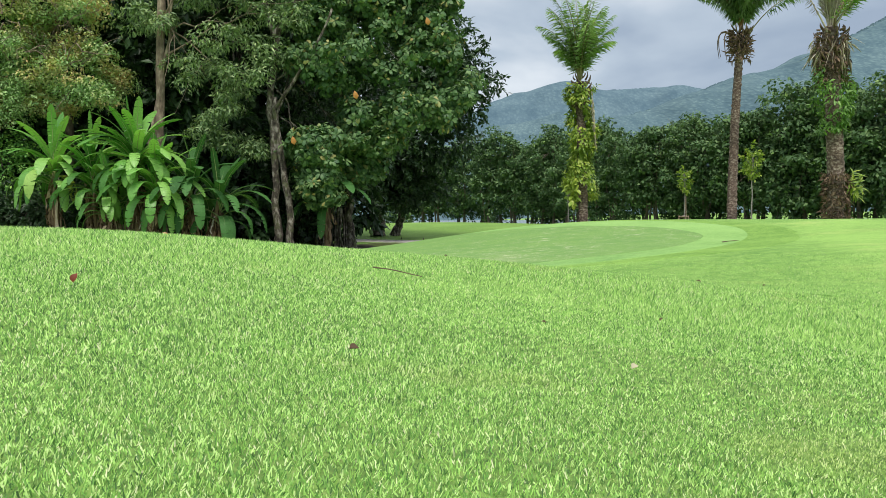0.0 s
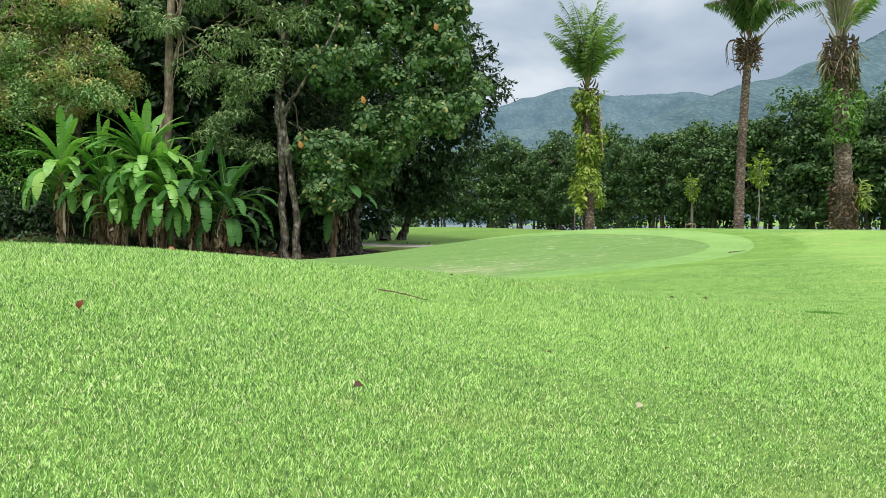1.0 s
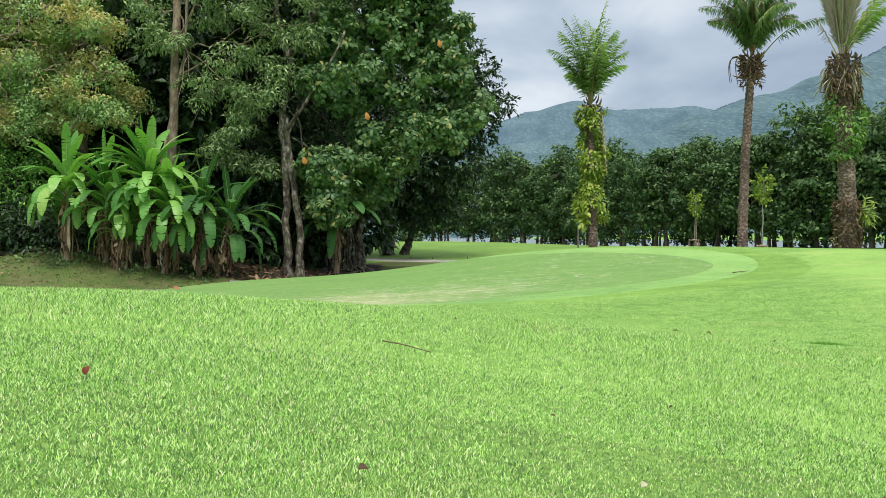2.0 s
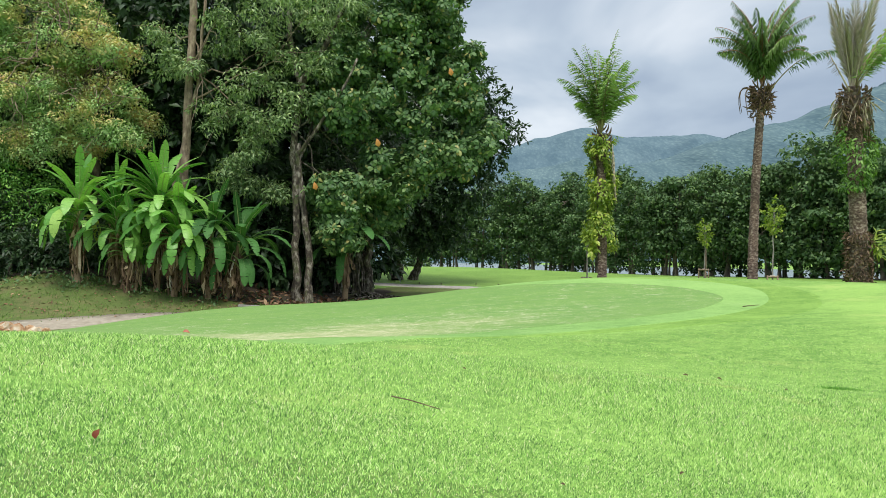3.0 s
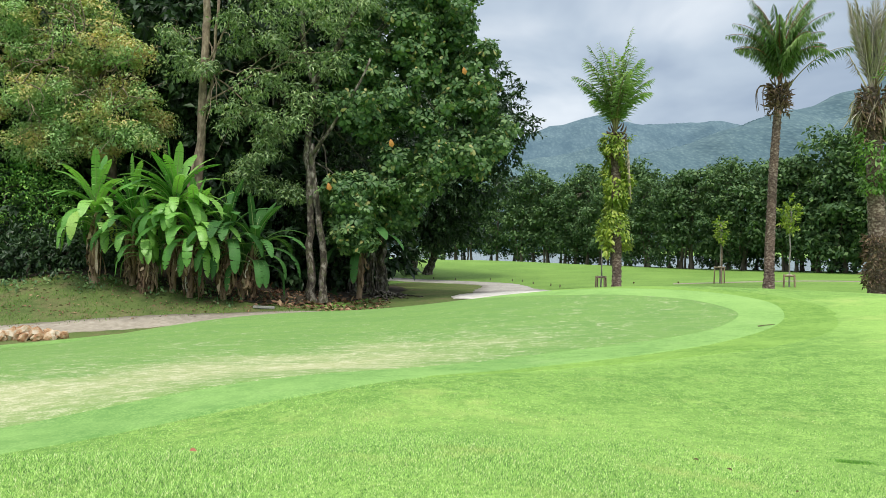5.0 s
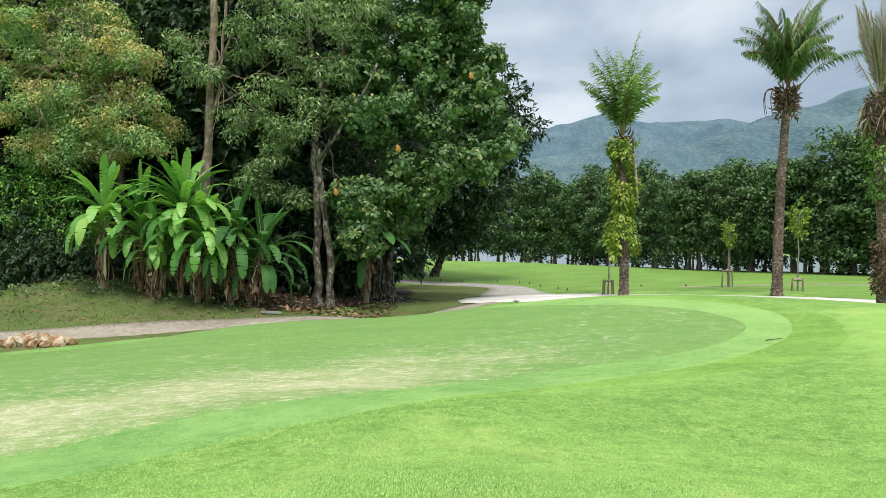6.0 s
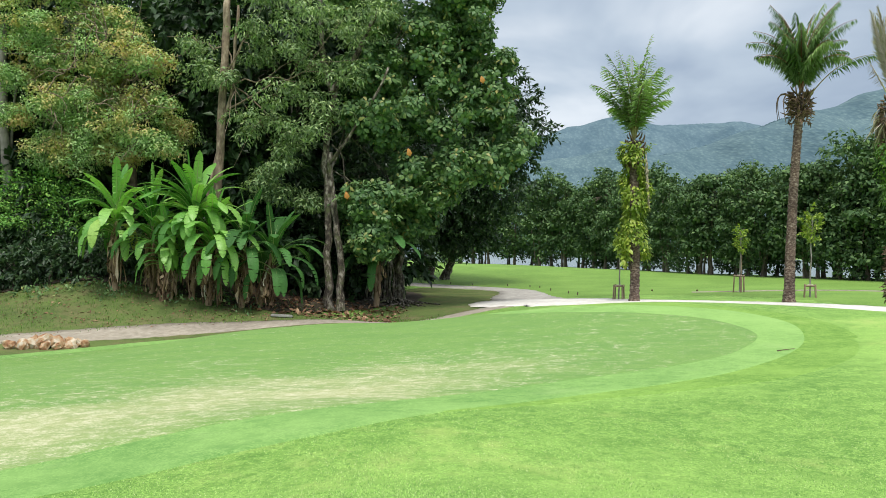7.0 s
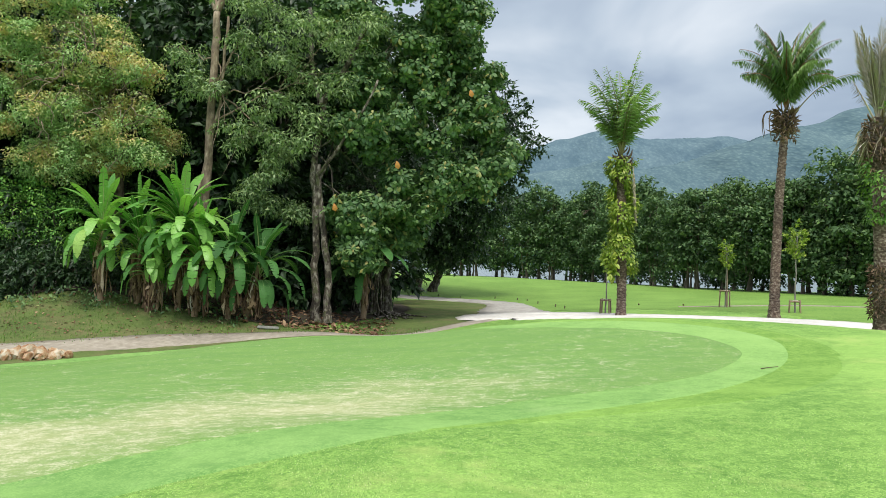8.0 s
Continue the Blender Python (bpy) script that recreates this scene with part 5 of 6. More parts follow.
def climber(centre_of, z0, z1, radius, count, length, width, cover=None):
    """Climbing leaves on the trunk, hanging outward in clumps."""
    z = rng.uniform(z0, z1, count)
    a = rng.uniform(0, 2 * np.pi, count)
    keep = np.sin(z * 5.1 + a * 2) + np.sin(z * 2.3 - a) + rng.normal(0, 0.5, count) > -0.35
    z, a = z[keep], a[keep]
    r = np.stack([np.cos(a), np.sin(a), np.zeros(len(a))], -1)
    bulge = radius * (1 + 0.25 * np.sin(z * 4.0) + 0.15 * np.sin(z * 9 + a)) * rng.uniform(0.75, 1.15, len(z))
    p = np.stack([centre_of(z)[0], centre_of(z)[1], z], -1) + r * bulge[:, None]
    d = unit(r * rng.uniform(0.3, 1.0, (len(z), 1)) + 0.5 * rng.normal(size=p.shape) - [0, 0, 0.6])
    sc = rng.uniform(0.55, 1.2, len(z))
    return leaves(p, d, r + [0, 0, 0.9], length * sc, width * sc, 0.15, 0.2, 0.4)


def crown(ob, head, specs, leaf_mat, stalk_mat, label, leaflet=0.55, hang=0.5, per=44, bare=0.22, ahead=0.68):
    for heading, tilt, length, bend in specs:
        st, lv = frond(head, heading, tilt, length, bend, leaflet, per=per, hang=hang, bare=bare, ahead=ahead, width=0.0125)
        f = part("frond", mesh("frond", *lv), leaf_mat, ob, label)
        part("stalk", smooth(mesh("stalk", *st)), stalk_mat, f)


# palm wrapped in yellow-green climbers
foot = on_ground(2.75, 26.0)
palm = thing("palm_tree", foot, "palm with upright fronds and a trunk wrapped in yellow-green climbers", "palm tree", "palms behind the green")
part("trunk", smooth(mesh("trunk", *palm_trunk([(0, 0, -0.05), (0.0, 0, 1.5), (-0.06, 0, 3.5), (-0.1, 0, 5.2)], 0.135, 0.15))), M_BARK_PALM, palm)
part("crown_boot", mesh("crown_boot", *leaf_bases((-0.09, 0), 4.3, 5.35, 0.22, 46, 0.36)), M_FIBRE, palm, "brown cut leaf bases")
axis1 = lambda z: (-0.02 * z, np.zeros_like(z))
part("climber", mesh("climber", *climber(axis1, 1.4, 5.1, 0.38, 4600, 0.17, 0.075)), M_LEAF_VINE, palm, "yellow-green climbing leaves")
part("climber_spray", mesh("climber_spray", *leaves(*(lambda n: (np.column_stack([rng.normal(-0.35, 0.09, n), rng.normal(-0.25, 0.08, n), rng.uniform(1.25, 1.75, n)]), random_ways(n) * [1, 1, 0.5] - [0, 0, 0.6], np.array([[0, -0.5, 1.0]] * n), 0.24, 0.13))(26))), M_LEAF_VINE, palm, "loose spray of climbing leaves")
specs = [(k * 1.6 + rng.uniform(-0.25, 0.25), 1.54 - 0.012 * k, (3.4 - 0.055 * k) * rng.uniform(0.88, 1.06), 0.2 + 0.05 * k + rng.uniform(0, 0.25)) for k in np.linspace(0, 21, 19)] + [(3.2, 1.36, 2.5, 1.25), (6.1, 1.36, 2.2, 1.1)]
crown(palm, (-0.1, 0, 5.15), specs, M_FROND, M_RACHIS, "upright green feather frond", 0.44, 1.0, 50, 0.2, 0.75)
st, lv = frond((0.25, -0.2, 4.85), 6.1, -1.48, 1.9, 0.05, 0.3, per=60, hang=0.6, bare=0.1, width=0.016, stalk_r=0.016)
f = part("dead_frond", mesh("dead_frond", *lv), M_DRY, palm, "bleached dead frond hanging down the trunk")
part("stalk", smooth(mesh("stalk", *st)), M_DRY, f)

# tall palm with a dark drooping crown
foot = on_ground(7.33, 25.4)
palm = thing("palm_tree", foot, "tall palm with dark drooping crown and shaggy old leaf bases", "palm tree", "palms behind the green")
part("trunk", smooth(mesh("trunk", *palm_trunk([(0, 0, -0.05), (0.02, 0, 1.5), (0.08, 0, 3.5), (0.2, 0, 5.6), (0.24, 0, 6.4)], 0.15, 0.105))), M_BARK_PALM, palm)
part("crown_boot", mesh("crown_boot", *leaf_bases((0.22, 0), 5.7, 6.45, 0.24, 130, 0.3, 0.7, 0.75)), M_FIBRE, palm, "shaggy grey-brown leaf bases")
part("dry_skirt", mesh("dry_skirt", *shaggy((0.22, 0), 5.5, 6.3, 0.27, 260, 0.2, 0.4)), M_FIBRE, palm, "dry strips hanging from the leaf bases")
old = []
for a in (2.9, 3.3, 3.8):
    p = curve_points((0.1, -0.05, 6.25), (0.22 + 0.62 * math.cos(a), 0.5 * math.sin(a), 5.45 + rng.uniform(-0.3, 0.2)), 8, (0.25 * math.cos(a), 0, 0.42))
    old.append(tube(p, np.linspace(0.035, 0.008, 8), 5))
for piece in old:
    part("dead_stalk", smooth(mesh("dead_stalk", *piece)), M_FIBRE, palm, "bent dead leaf stalk")
specs = []
for k in range(27):
    u = k / 26
    specs.append((k * 2.4 + rng.uniform(-0.2, 0.2), 1.54 - 0.22 * u, (3.05 - 0.85 * u) * rng.uniform(0.9, 1.06), 0.75 + 1.25 * u + rng.uniform(-0.15, 0.25)))
crown(palm, (0.24, 0, 6.45), specs, M_FROND_DARK, M_RACHIS_RED, "dark green drooping feather frond", 0.45, 1.9, 58, 0.2, 0.6)
st, lv = frond((0.4, -0.15, 6.25), -0.05, 0.95, 2.7, 1.25, 0.38, per=30, hang=1.3, bare=0.34, stalk_r=0.022)
f = part("frond", mesh("frond", *lv), M_FROND_DARK, palm, "old frond arching out to one side")
part("stalk", smooth(mesh("stalk", *st)), M_RACHIS, f)

# stout palm with withered fronds
foot = on_ground(8.15, 19.9)
palm = thing("palm_tree", foot, "stout shaggy palm with withered grey fronds and climbing ferns", "palm tree", "palms behind the green")
part("trunk", smooth(mesh("trunk", *palm_trunk([(0, 0, -0.05), (-0.03, 0, 1.5), (-0.1, 0, 3.2), (-0.2, 0, 5.1)], 0.2, 0.17))), M_BARK_PALM, palm)
part("lower_fibre", mesh("lower_fibre", *shaggy((-0.02, 0), 0.35, 1.6, 0.25, 900, 0.15, 0.5, 0.045)), M_FIBRE, palm, "reddish brown shaggy fibre round the lower trunk")
part("crown_boot", mesh("crown_boot", *leaf_bases((-0.17, 0), 4.0, 5.1, 0.32, 110, 0.24, 0.5, 0.75)), M_FIBRE, palm, "shaggy brown leaf bases")
part("dry_skirt", mesh("dry_skirt", *shaggy((-0.17, 0), 3.8, 4.95, 0.31, 380, 0.19, 0.4)), M_FIBRE, palm, "dry brown strips")
axis3 = lambda z: (-0.035 * z, np.zeros_like(z))
part("fern_growth", mesh("fern_growth", *climber(axis3, 2.6, 4.3, 0.36, 1700, 0.14, 0.05)), M_LEAF_FERN, palm, "bright green climbing ferns")
fern_spray = leaves(np.column_stack([rng.normal(0.36, 0.1, 70), rng.normal(-0.1, 0.12, 70), rng.uniform(0.9, 1.6, 70)]), random_ways(70) + [0.6, 0, 0.1], np.array([[0.3, -0.6, 1.0]] * 70), 0.26, 0.05)
part("fern_tuft", mesh("fern_tuft", *fern_spray), M_LEAF_VINE, palm, "yellow-green fern tuft on the trunk")
dead = [(k * 2.4 + rng.uniform(-0.2, 0.2), rng.uniform(1.28, 1.53), rng.uniform(1.7, 2.5), rng.uniform(-0.05, 0.15)) for k in range(18)]
for heading, tilt, length, bend in dead:
    st, lv = frond((-0.2, 0, 4.95), heading, tilt, length, bend, 0.3, per=40, hang=-0.5, width=0.008, stalk_r=0.016)
    f = part("withered_frond", mesh("withered_frond", *lv), M_DRY, palm, "withered grey upright frond")
    part("stalk", smooth(mesh("stalk", *st)), M_DRY, f)
part("withered_skirt", mesh("withered_skirt", *shaggy((-0.2, 0), 4.35, 4.95, 0.36, 110, 0.55, 1.3, 0.016)), M_DRY, palm, "pale withered leaf strands hanging down")
for side in (-1, 1):
    st, lv = frond((-0.25, -0.1, 4.9), 3.3 if side < 0 else 5.9, 1.05, 1.25, 0.05, 0.2, per=14, hang=1.6, bare=0.5, width=0.01)
    f = part("dead_stalk", smooth(mesh("dead_stalk", *st)), M_DRY, palm, "bare bleached leaf stalk")
    part("strands", mesh("strands", *lv), M_DRY, f)
specs = [(0.2, 1.15, 2.5, 0.5), (5.9, 1.0, 2.5, 0.9), (0.7, 1.0, 2.4, 0.9), (5.3, 1.1, 1.5, 0.9)]
crown(palm, (-0.2, 0, 5.0), specs, M_FROND, M_RACHIS, "green feather frond among withered ones", 0.4, 0.8, 40)

# ---------------------------------------------------------------- row of trees by the lake
ROW = []
for kind in range(6):
    h = (9.6, 9.0, 10.2, 8.6, 9.9, 9.2)[kind]
    ls = []
    low = (0.05, 0.2, 0.12, 0.24, 0.08, 0.17)[kind]
    for k in range(20):
        u = (k + rng.uniform(0, 0.8)) / 20
        wide = 2.3 * math.sin(math.pi * (0.2 + 0.72 * u)) ** 0.7
        a = k * 2.4 + kind
        off = wide * rng.uniform(0.3, 0.85)
        r = rng.uniform(0.7, 1.1) * (1.15 - 0.35 * u)
        ls.append((off * math.cos(a), off * math.sin(a), h * (low + (0.94 - low) * u), r * 1.2, r * 1.2, r * 0.8))
    st = [([(0, 0, -0.1), (0.12, 0, h * 0.22), (-0.12, 0.05, h * 0.5), (0, 0, h * 0.88)], 0.15, 0.04, 12, 0.03, 8, 1.4)]
    if kind % 2:
        st.append(([(0.4, 0.1, -0.1), (0.5, 0.1, h * 0.2), (0.95, 0.2, h * 0.5)], 0.1, 0.04, 10, 0.03, 8, 1.3))
    if kind % 3 == 0:
        st.append(([(-0.1, 0, h * 0.15), (-0.6, 0.1, h * 0.38), (-0.9, 0.2, h * 0.6)], 0.08, 0.03, 10, 0.03, 8, 1.0))
    ROW.append((ls, st, h))
SPOTS = [(-8.6, 80.5), (-5.6, 79.6), (-2.9, 77.9), (-0.4, 75.4), (2.0, 73.2), (5.3, 68.8), (7.0, 64.6), (8.0, 61.4), (10.0, 56.4), (11.1, 54.0), (12.3, 52.2), (13.3, 50.0), (14.4, 48.3), (15.3, 46.4), (16.2, 45.4), (17.0, 44.0), (17.9, 43.0), (18.8, 41.6), (19.8, 40.4), (20.9, 39.0), (22.2, 37.8), (23.6, 36.4)]
SPOTS += [(-10.5, 85), (-6.6, 83.6), (-1.2, 80.6), (3.4, 76.8), (13.6, 56.8), (17.6, 50.0), (21.2, 45.0), (-7.2, 80.2), (0.7, 74.9), (3.5, 71.6), (4.4, 70.2), (10.6, 55.2), (12.8, 51.3), (15.0, 47.2), (16.6, 44.7), (18.3, 42.3), (20.3, 39.8), (5.6, 73.4), (9.4, 62.8), (15.8, 52.2), (24.8, 39.8), (6.2, 66.6), (9.0, 58.8), (8.4, 67.5), (11.4, 60.5), (13.0, 55.2), (14.6, 51.6), (16.4, 48.6), (18.6, 46.6), (19.6, 43.4), (22.6, 41.6), (2.2, 77.2), (-3.6, 82.4), (6.6, 70.6)]
first = {}
for k, (x, y) in enumerate(SPOTS):
    kind = (k * 5 + k // 4) % 6 if k < 22 or k > 38 else (0, 3)[k % 2]
    size = rng.uniform(0.88, 1.12) * float(np.interp(y, [38, 46, 56, 80], [0.8, 0.74, 0.76, 0.93]))
    m = pose(*on_ground(x, y), 0, 0, rng.uniform(0, 360)) @ Matrix.Scale(size, 4)
    if kind in first:
        copy_thing(first[kind], m)
        continue
    ls, st, h = ROW[kind]
    ob = tree("lakeside_tree", (0, 0, 0), "dark green tree with slim trunk in the lakeside row", st, ls, lambda l: pads(clumps(l, 6, 0.6, 0.7), 35, 0.34, 0.21, droop=0.2, under=-0.5, jitter=0.18), M_BARK_ROW, M_LEAF_ROW, "row of trees along the lake", 0.045)
    ob.matrix_basis = m @ Matrix.Identity(4)
    first[kind] = ob

# ---------------------------------------------------------------- staked saplings and small things


def cylinder_between(a, b, r, sides=8):
    return tube(curve_points(a, b, 3), np.full(3, r), sides, 0.02)


def sapling(x, y, height, head, stakes, stake_h, spread, label, canes=1):
    foot = on_ground(x, y)
    ob = thing("sapling", foot, label, "young tree", "staked saplings on the far grass")
    part("trunk", smooth(mesh("trunk", *tube(curve_points((0, 0, -0.03), (0.02, 0, height * 0.93), 9, (0, 0, 0), 0.012), np.linspace(0.03, 0.014, 9), 7))), M_BARK_PALE, ob)
    if canes > 1:
        part("cane", smooth(mesh("cane", *cylinder_between((0.07, 0, 0), (0.05, 0, height * 0.72), 0.022))), M_BARK_TAN, ob)
    twigs = []
    for k in range(9):
        a = k * 2.4
        twigs.append(tube(curve_points((0.02, 0, height * (0.66 + 0.03 * k)), (0.02 + head * 0.7 * math.cos(a), head * 0.7 * math.sin(a), height * (0.74 + 0.03 * k)), 4), np.linspace(0.01, 0.004, 4), 5))
    part("twigs", mesh("twigs", *join(twigs)), M_BARK_PALE, ob)
    part("crown", mesh("crown", *sprays([(0.02, 0, height * 0.86, head, head, height * 0.16), (0.03, 0, height * 0.74, head * 0.7, head * 0.7, height * 0.1)], 120, 8, 0.12, 0.06, hang=0.15, twig=0.12)), M_LEAF_VINE, ob, "sparse yellow-green leaves")
    tops = []
    for k in range(stakes):
        a = 2 * math.pi * k / stakes + 0.5
        b = Vector((spread * math.cos(a), spread * math.sin(a), -0.05))
        t = Vector((spread * 0.9 * math.cos(a), spread * 0.9 * math.sin(a), stake_h))
        tops.append(t)
        part("stake", smooth(mesh("stake", *cylinder_between(b, t, 0.025))), M_STAKE, ob)
    for k in range(stakes):
        a, b = tops[k] - Vector((0, 0, 0.05)), tops[(k + 1) % stakes] - Vector((0, 0, 0.05))
        part("crossbar", smooth(mesh("crossbar", *cylinder_between(a + (a - b) * 0.08, b + (b - a) * 0.08, 0.025))), M_STAKE, ob)
    ring = [(0.07 * math.cos(a), 0.07 * math.sin(a), stake_h - 0.02) for a in np.linspace(0, 2 * np.pi, 13)]
    part("tie", smooth(mesh("tie", *tube(ring, np.full(13, 0.022), 6))), M_ROPE, ob, "pale rope tie")


sapling(2.38, 27.3, 2.35, 0.16, 4, 0.52, 0.22, "slim sapling tied inside four wooden stakes")
sapling(7.12, 30.5, 2.45, 0.18, 3, 0.66, 0.22, "slim sapling with cane tied to three wooden stakes", 2)
sapling(8.44, 26.9, 2.8, 0.27, 4, 0.42, 0.24, "slim leafy sapling tied to low wooden stakes")

# low marker posts beside the path
first_post = None
for x, y in [(-5.2, 42.8), (-3.9, 41.9), (-2.0, 41.3), (-0.8, 40.2), (-0.3, 39.4), (0.2, 36.8), (0.9, 33.4), (1.2, 31.6)]:
    if first_post is None:
        first_post = thing("path_post", on_ground(x, y), "low dark wooden marker post beside the path", "post", "marker posts along the path")
        part("post", smooth(mesh("post", *cylinder_between((0, 0, -0.1), (0, 0, 0.1), 0.024))), M_POST, first_post)
        part("cap", smooth(mesh("cap", *cylinder_between((0, 0, 0.1), (0, 0, 0.112), 0.029))), M_POST, first_post)
    else:
        copy_thing(first_post, pose(*on_ground(x, y), rng.uniform(-4, 4), rng.uniform(-4, 4), rng.uniform(0, 360)))


# two small tee markers on the far grass
for x, y in ((4.4, 33.8), (6.0, 32.6)):
    marker = thing("tee_marker", on_ground(x, y), "small dark brown ball-topped tee marker on the grass", "tee marker", "tee markers on the far grass")
    part("spike", smooth(mesh("spike", *cylinder_between((0, 0, -0.06), (0, 0, 0.03), 0.015))), M_POST, marker)
    dome_pts = [(0, 0, 0.02 + 0.07 * u) for u in np.linspace(0, 1, 9)]
    part("head", smooth(mesh("head", *tube(dome_pts, 0.037 * np.sin(np.pi * np.linspace(0.06, 0.97, 9)) ** 0.6, 12))), M_SPOT_LEAF, marker)


def rock(name, place, size, mat, label, category, group, seed):
    bm = bmesh.new()
    bmesh.ops.create_icosphere(bm, subdivisions=2, radius=1)
    for v in bm.verts:
        k = noise.noise(v.co * 1.3 + Vector((seed * 7.1, 0, 0))) * 0.4 + noise.noise(v.co * 3.1 + Vector((seed, 3, 0))) * 0.24
        v.co = v.co * (1 + k)
        v.co = Vector((round(v.co.x * 3.2) / 3.2 * 0.35 + v.co.x * 0.65, round(v.co.y * 3.2) / 3.2 * 0.35 + v.co.y * 0.65, v.co.z))
        v.co = Vector((v.co.x * size[0], v.co.y * size[1], v.co.z * size[2]))
    me = bpy.data.meshes.new(name)
    bm.to_mesh(me)
    bm.free()
    ob = new(name, me)
    me.materials.append(mat)
    ob.location = place
    ob.rotation_euler = (seed * 0.7, seed * 0.4, seed * 1.3)
    return tagged(ob, label, category, group)


STONES = [(-13.04, 17.79, 0.26), (-12.88, 17.96, 0.2), (-12.71, 17.79, 0.26), (-12.58, 17.99, 0.29), (-12.37, 18.11, 0.35), (-12.24, 17.96, 0.22), (-12.07, 18.19, 0.33), (-11.98, 18.05, 0.17), (-11.81, 18.33, 0.29), (-11.69, 18.47, 0.22), (-11.51, 18.47, 0.18), (-13.21, 17.92, 0.17), (-12.49, 18.22, 0.26), (-11.9, 18.39, 0.26)]
for k, (x, y, s) in enumerate(STONES):
    rock("stone", on_ground(x, y, s * 0.3), (s * 0.74, s * 0.62, s * 0.5), M_STONE, "rough cream and rust-coloured stone heaped beside the path", "stone", "heap of stones by the path", k + 1)
bm = bmesh.new()
bmesh.ops.create_cube(bm, size=1)
bmesh.ops.scale(bm, vec=(0.62, 0.2, 0.07), verts=bm.verts)
bmesh.ops.bevel(bm, geom=bm.edges[:], offset=0.015, segments=2, affect="EDGES")
me = bpy.data.meshes.new("kerb_slab")
bm.to_mesh(me)
bm.free()
slab = new("kerb_slab", me)
me.materials.append(M_SLAB)
slab.location = on_ground(-7.75, 22.25, 0.05)
slab.rotation_euler = (0, 0.05, 0.25)
tagged(slab, "pale broken concrete kerb slab lying beside the path", "concrete slab")


def dead_leaf(name, place, way, up, length, width, mat, label, category, group=""):
    v, f = leaves(np.array([(0.0, 0, 0)]), np.array([way], float), np.array([up], float), length, width, 0.35, 0.25, 0.5)
    v2, f2 = leaves(np.array([(0.0, 0, -0.0006)]), np.array([way], float), np.array([up], float), length * 0.98, width * 0.98, 0.35, 0.25, 0.5)
    ob = new(name, mesh(name, *join([(v, f), (v2, f2[:, ::-1])])))
    ob.data.materials.append(mat)
    ob.location = place
    return tagged(ob, label, category, group)


dead_leaf("fallen_leaf", on_ground(-0.868, 1.63, 0.01), (0.3, 0.1, 0.9), (0, -1, 0.2), 0.014, 0.01, M_RED_LEAF, "curled dark red dead leaf standing in the grass", "leaf", "fallen leaves on the grass")
dead_leaf("fallen_leaf", on_ground(-0.437, 1.41, 0.017), (0.8, 0.1, 0.25), (0, -0.6, 1), 0.011, 0.009, M_SPOT_LEAF, "small brown dead leaf in the grass", "leaf", "fallen leaves on the grass")
dead_leaf("fallen_leaf", on_ground(-0.122, 1.48, 0.019), (0.5, 0.1, 0.3), (0, -0.6, 1), 0.009, 0.008, M_PALE_LEAF, "tiny pale petal caught in the grass", "petal", "fallen leaves on the grass")
for x, y, s in [(-0.39, 2.49, 0.016), (0.407, 3.62, 0.03), (0.485, 3.446, 0.028), (0.62, 3.2, 0.02), (0.0, 1.9, 0.014), (-0.2, 1.75, 0.012), (3.0, 6.2, 0.03), (4.6, 9.6, 0.05), (3.6, 7.8, 0.03)]:
    dead_leaf("fallen_leaf", on_ground(x, y, 0.02), (rng.uniform(-1, 1), 0.3, 0.3), (0, -0.5, 1), s * 0.75, s * 0.3, M_SPOT_LEAF, "small brown dead leaf in the grass", "leaf", "fallen leaves on the grass")
dead_leaf("fallen_leaf", on_ground(-1.2, 2.68, 0.02), (1, 0.1, 0.15), (0, -0.7, 1), 0.02, 0.012, M_PINK_LEAF, "pinkish red dead leaf on the crest of the mound", "leaf", "fallen leaves on the grass")


def twig(place_a, place_b, r, label):
    a, b = Vector(place_a), Vector(place_b)
    v, f = tube(curve_points((0, 0, 0), b - a, 7, (0, 0, 0.002), 0.0006), np.linspace(r, r * 0.6, 7), 6, 0.15)
    ob = new("twig", smooth(mesh("twig", v, f)))
    ob.data.materials.append(M_TWIG)
    ob.location = a
    tagged(ob, label, "twig")


twig(on_ground(-0.515, 2.09, 0.022), on_ground(-0.415, 2.06, 0.021), 0.0015, "thin dark twig lying on the grass")
twig(on_ground(2.45, 9.85, 0.02), on_ground(2.68, 9.98, 0.02), 0.006, "thin dark twig lying on the collar")

# a tuft of longer grass in a shallow scar
n = 420
x, y = rng.normal(1.16, 0.04, n), rng.normal(4.1, 0.014, n)
p = np.column_stack([x, y, ground_z(x, y)])
tuft_ob = new("grass_tuft", mesh("grass_tuft", *thin_leaves(p, random_ways(n) * [0.6, 0.6, 0.2] + [0, 0, 0.8], random_ways(n), rng.uniform(0.008, 0.018, n), np.full(n, 0.003))))
tuft_ob.data.materials.append(M_LEAF_BUSH)
tagged(tuft_ob, "low dark tuft of longer grass in the turf", "grass tuft", kind="stuff")

# straws and litter that nobody could count
n = 260
x, y = rng.uniform(-18, -7.5, n), rng.uniform(20.2, 23.8, n)
keep = y > 19.9 + (x + 12) * 0.42
x, y = x[keep], y[keep]
p = np.column_stack([x, y, ground_z(x, y) + 0.025])
litter = new("leaf_litter", mesh("leaf_litter", *leaves(p, random_ways(len(p)) * [1, 1, 0.15], np.array([[0, 0, 1.0]] * len(p)) + 0.3 * rng.normal(size=p.shape), rng.uniform(0.06, 0.17, len(p)), rng.uniform(0.03, 0.08, len(p)))))
litter.data.materials.append(M_BROWN_LEAF)
tagged(litter, "brown fallen leaves scattered on the bank", "leaf litter", kind="stuff")
n = 700
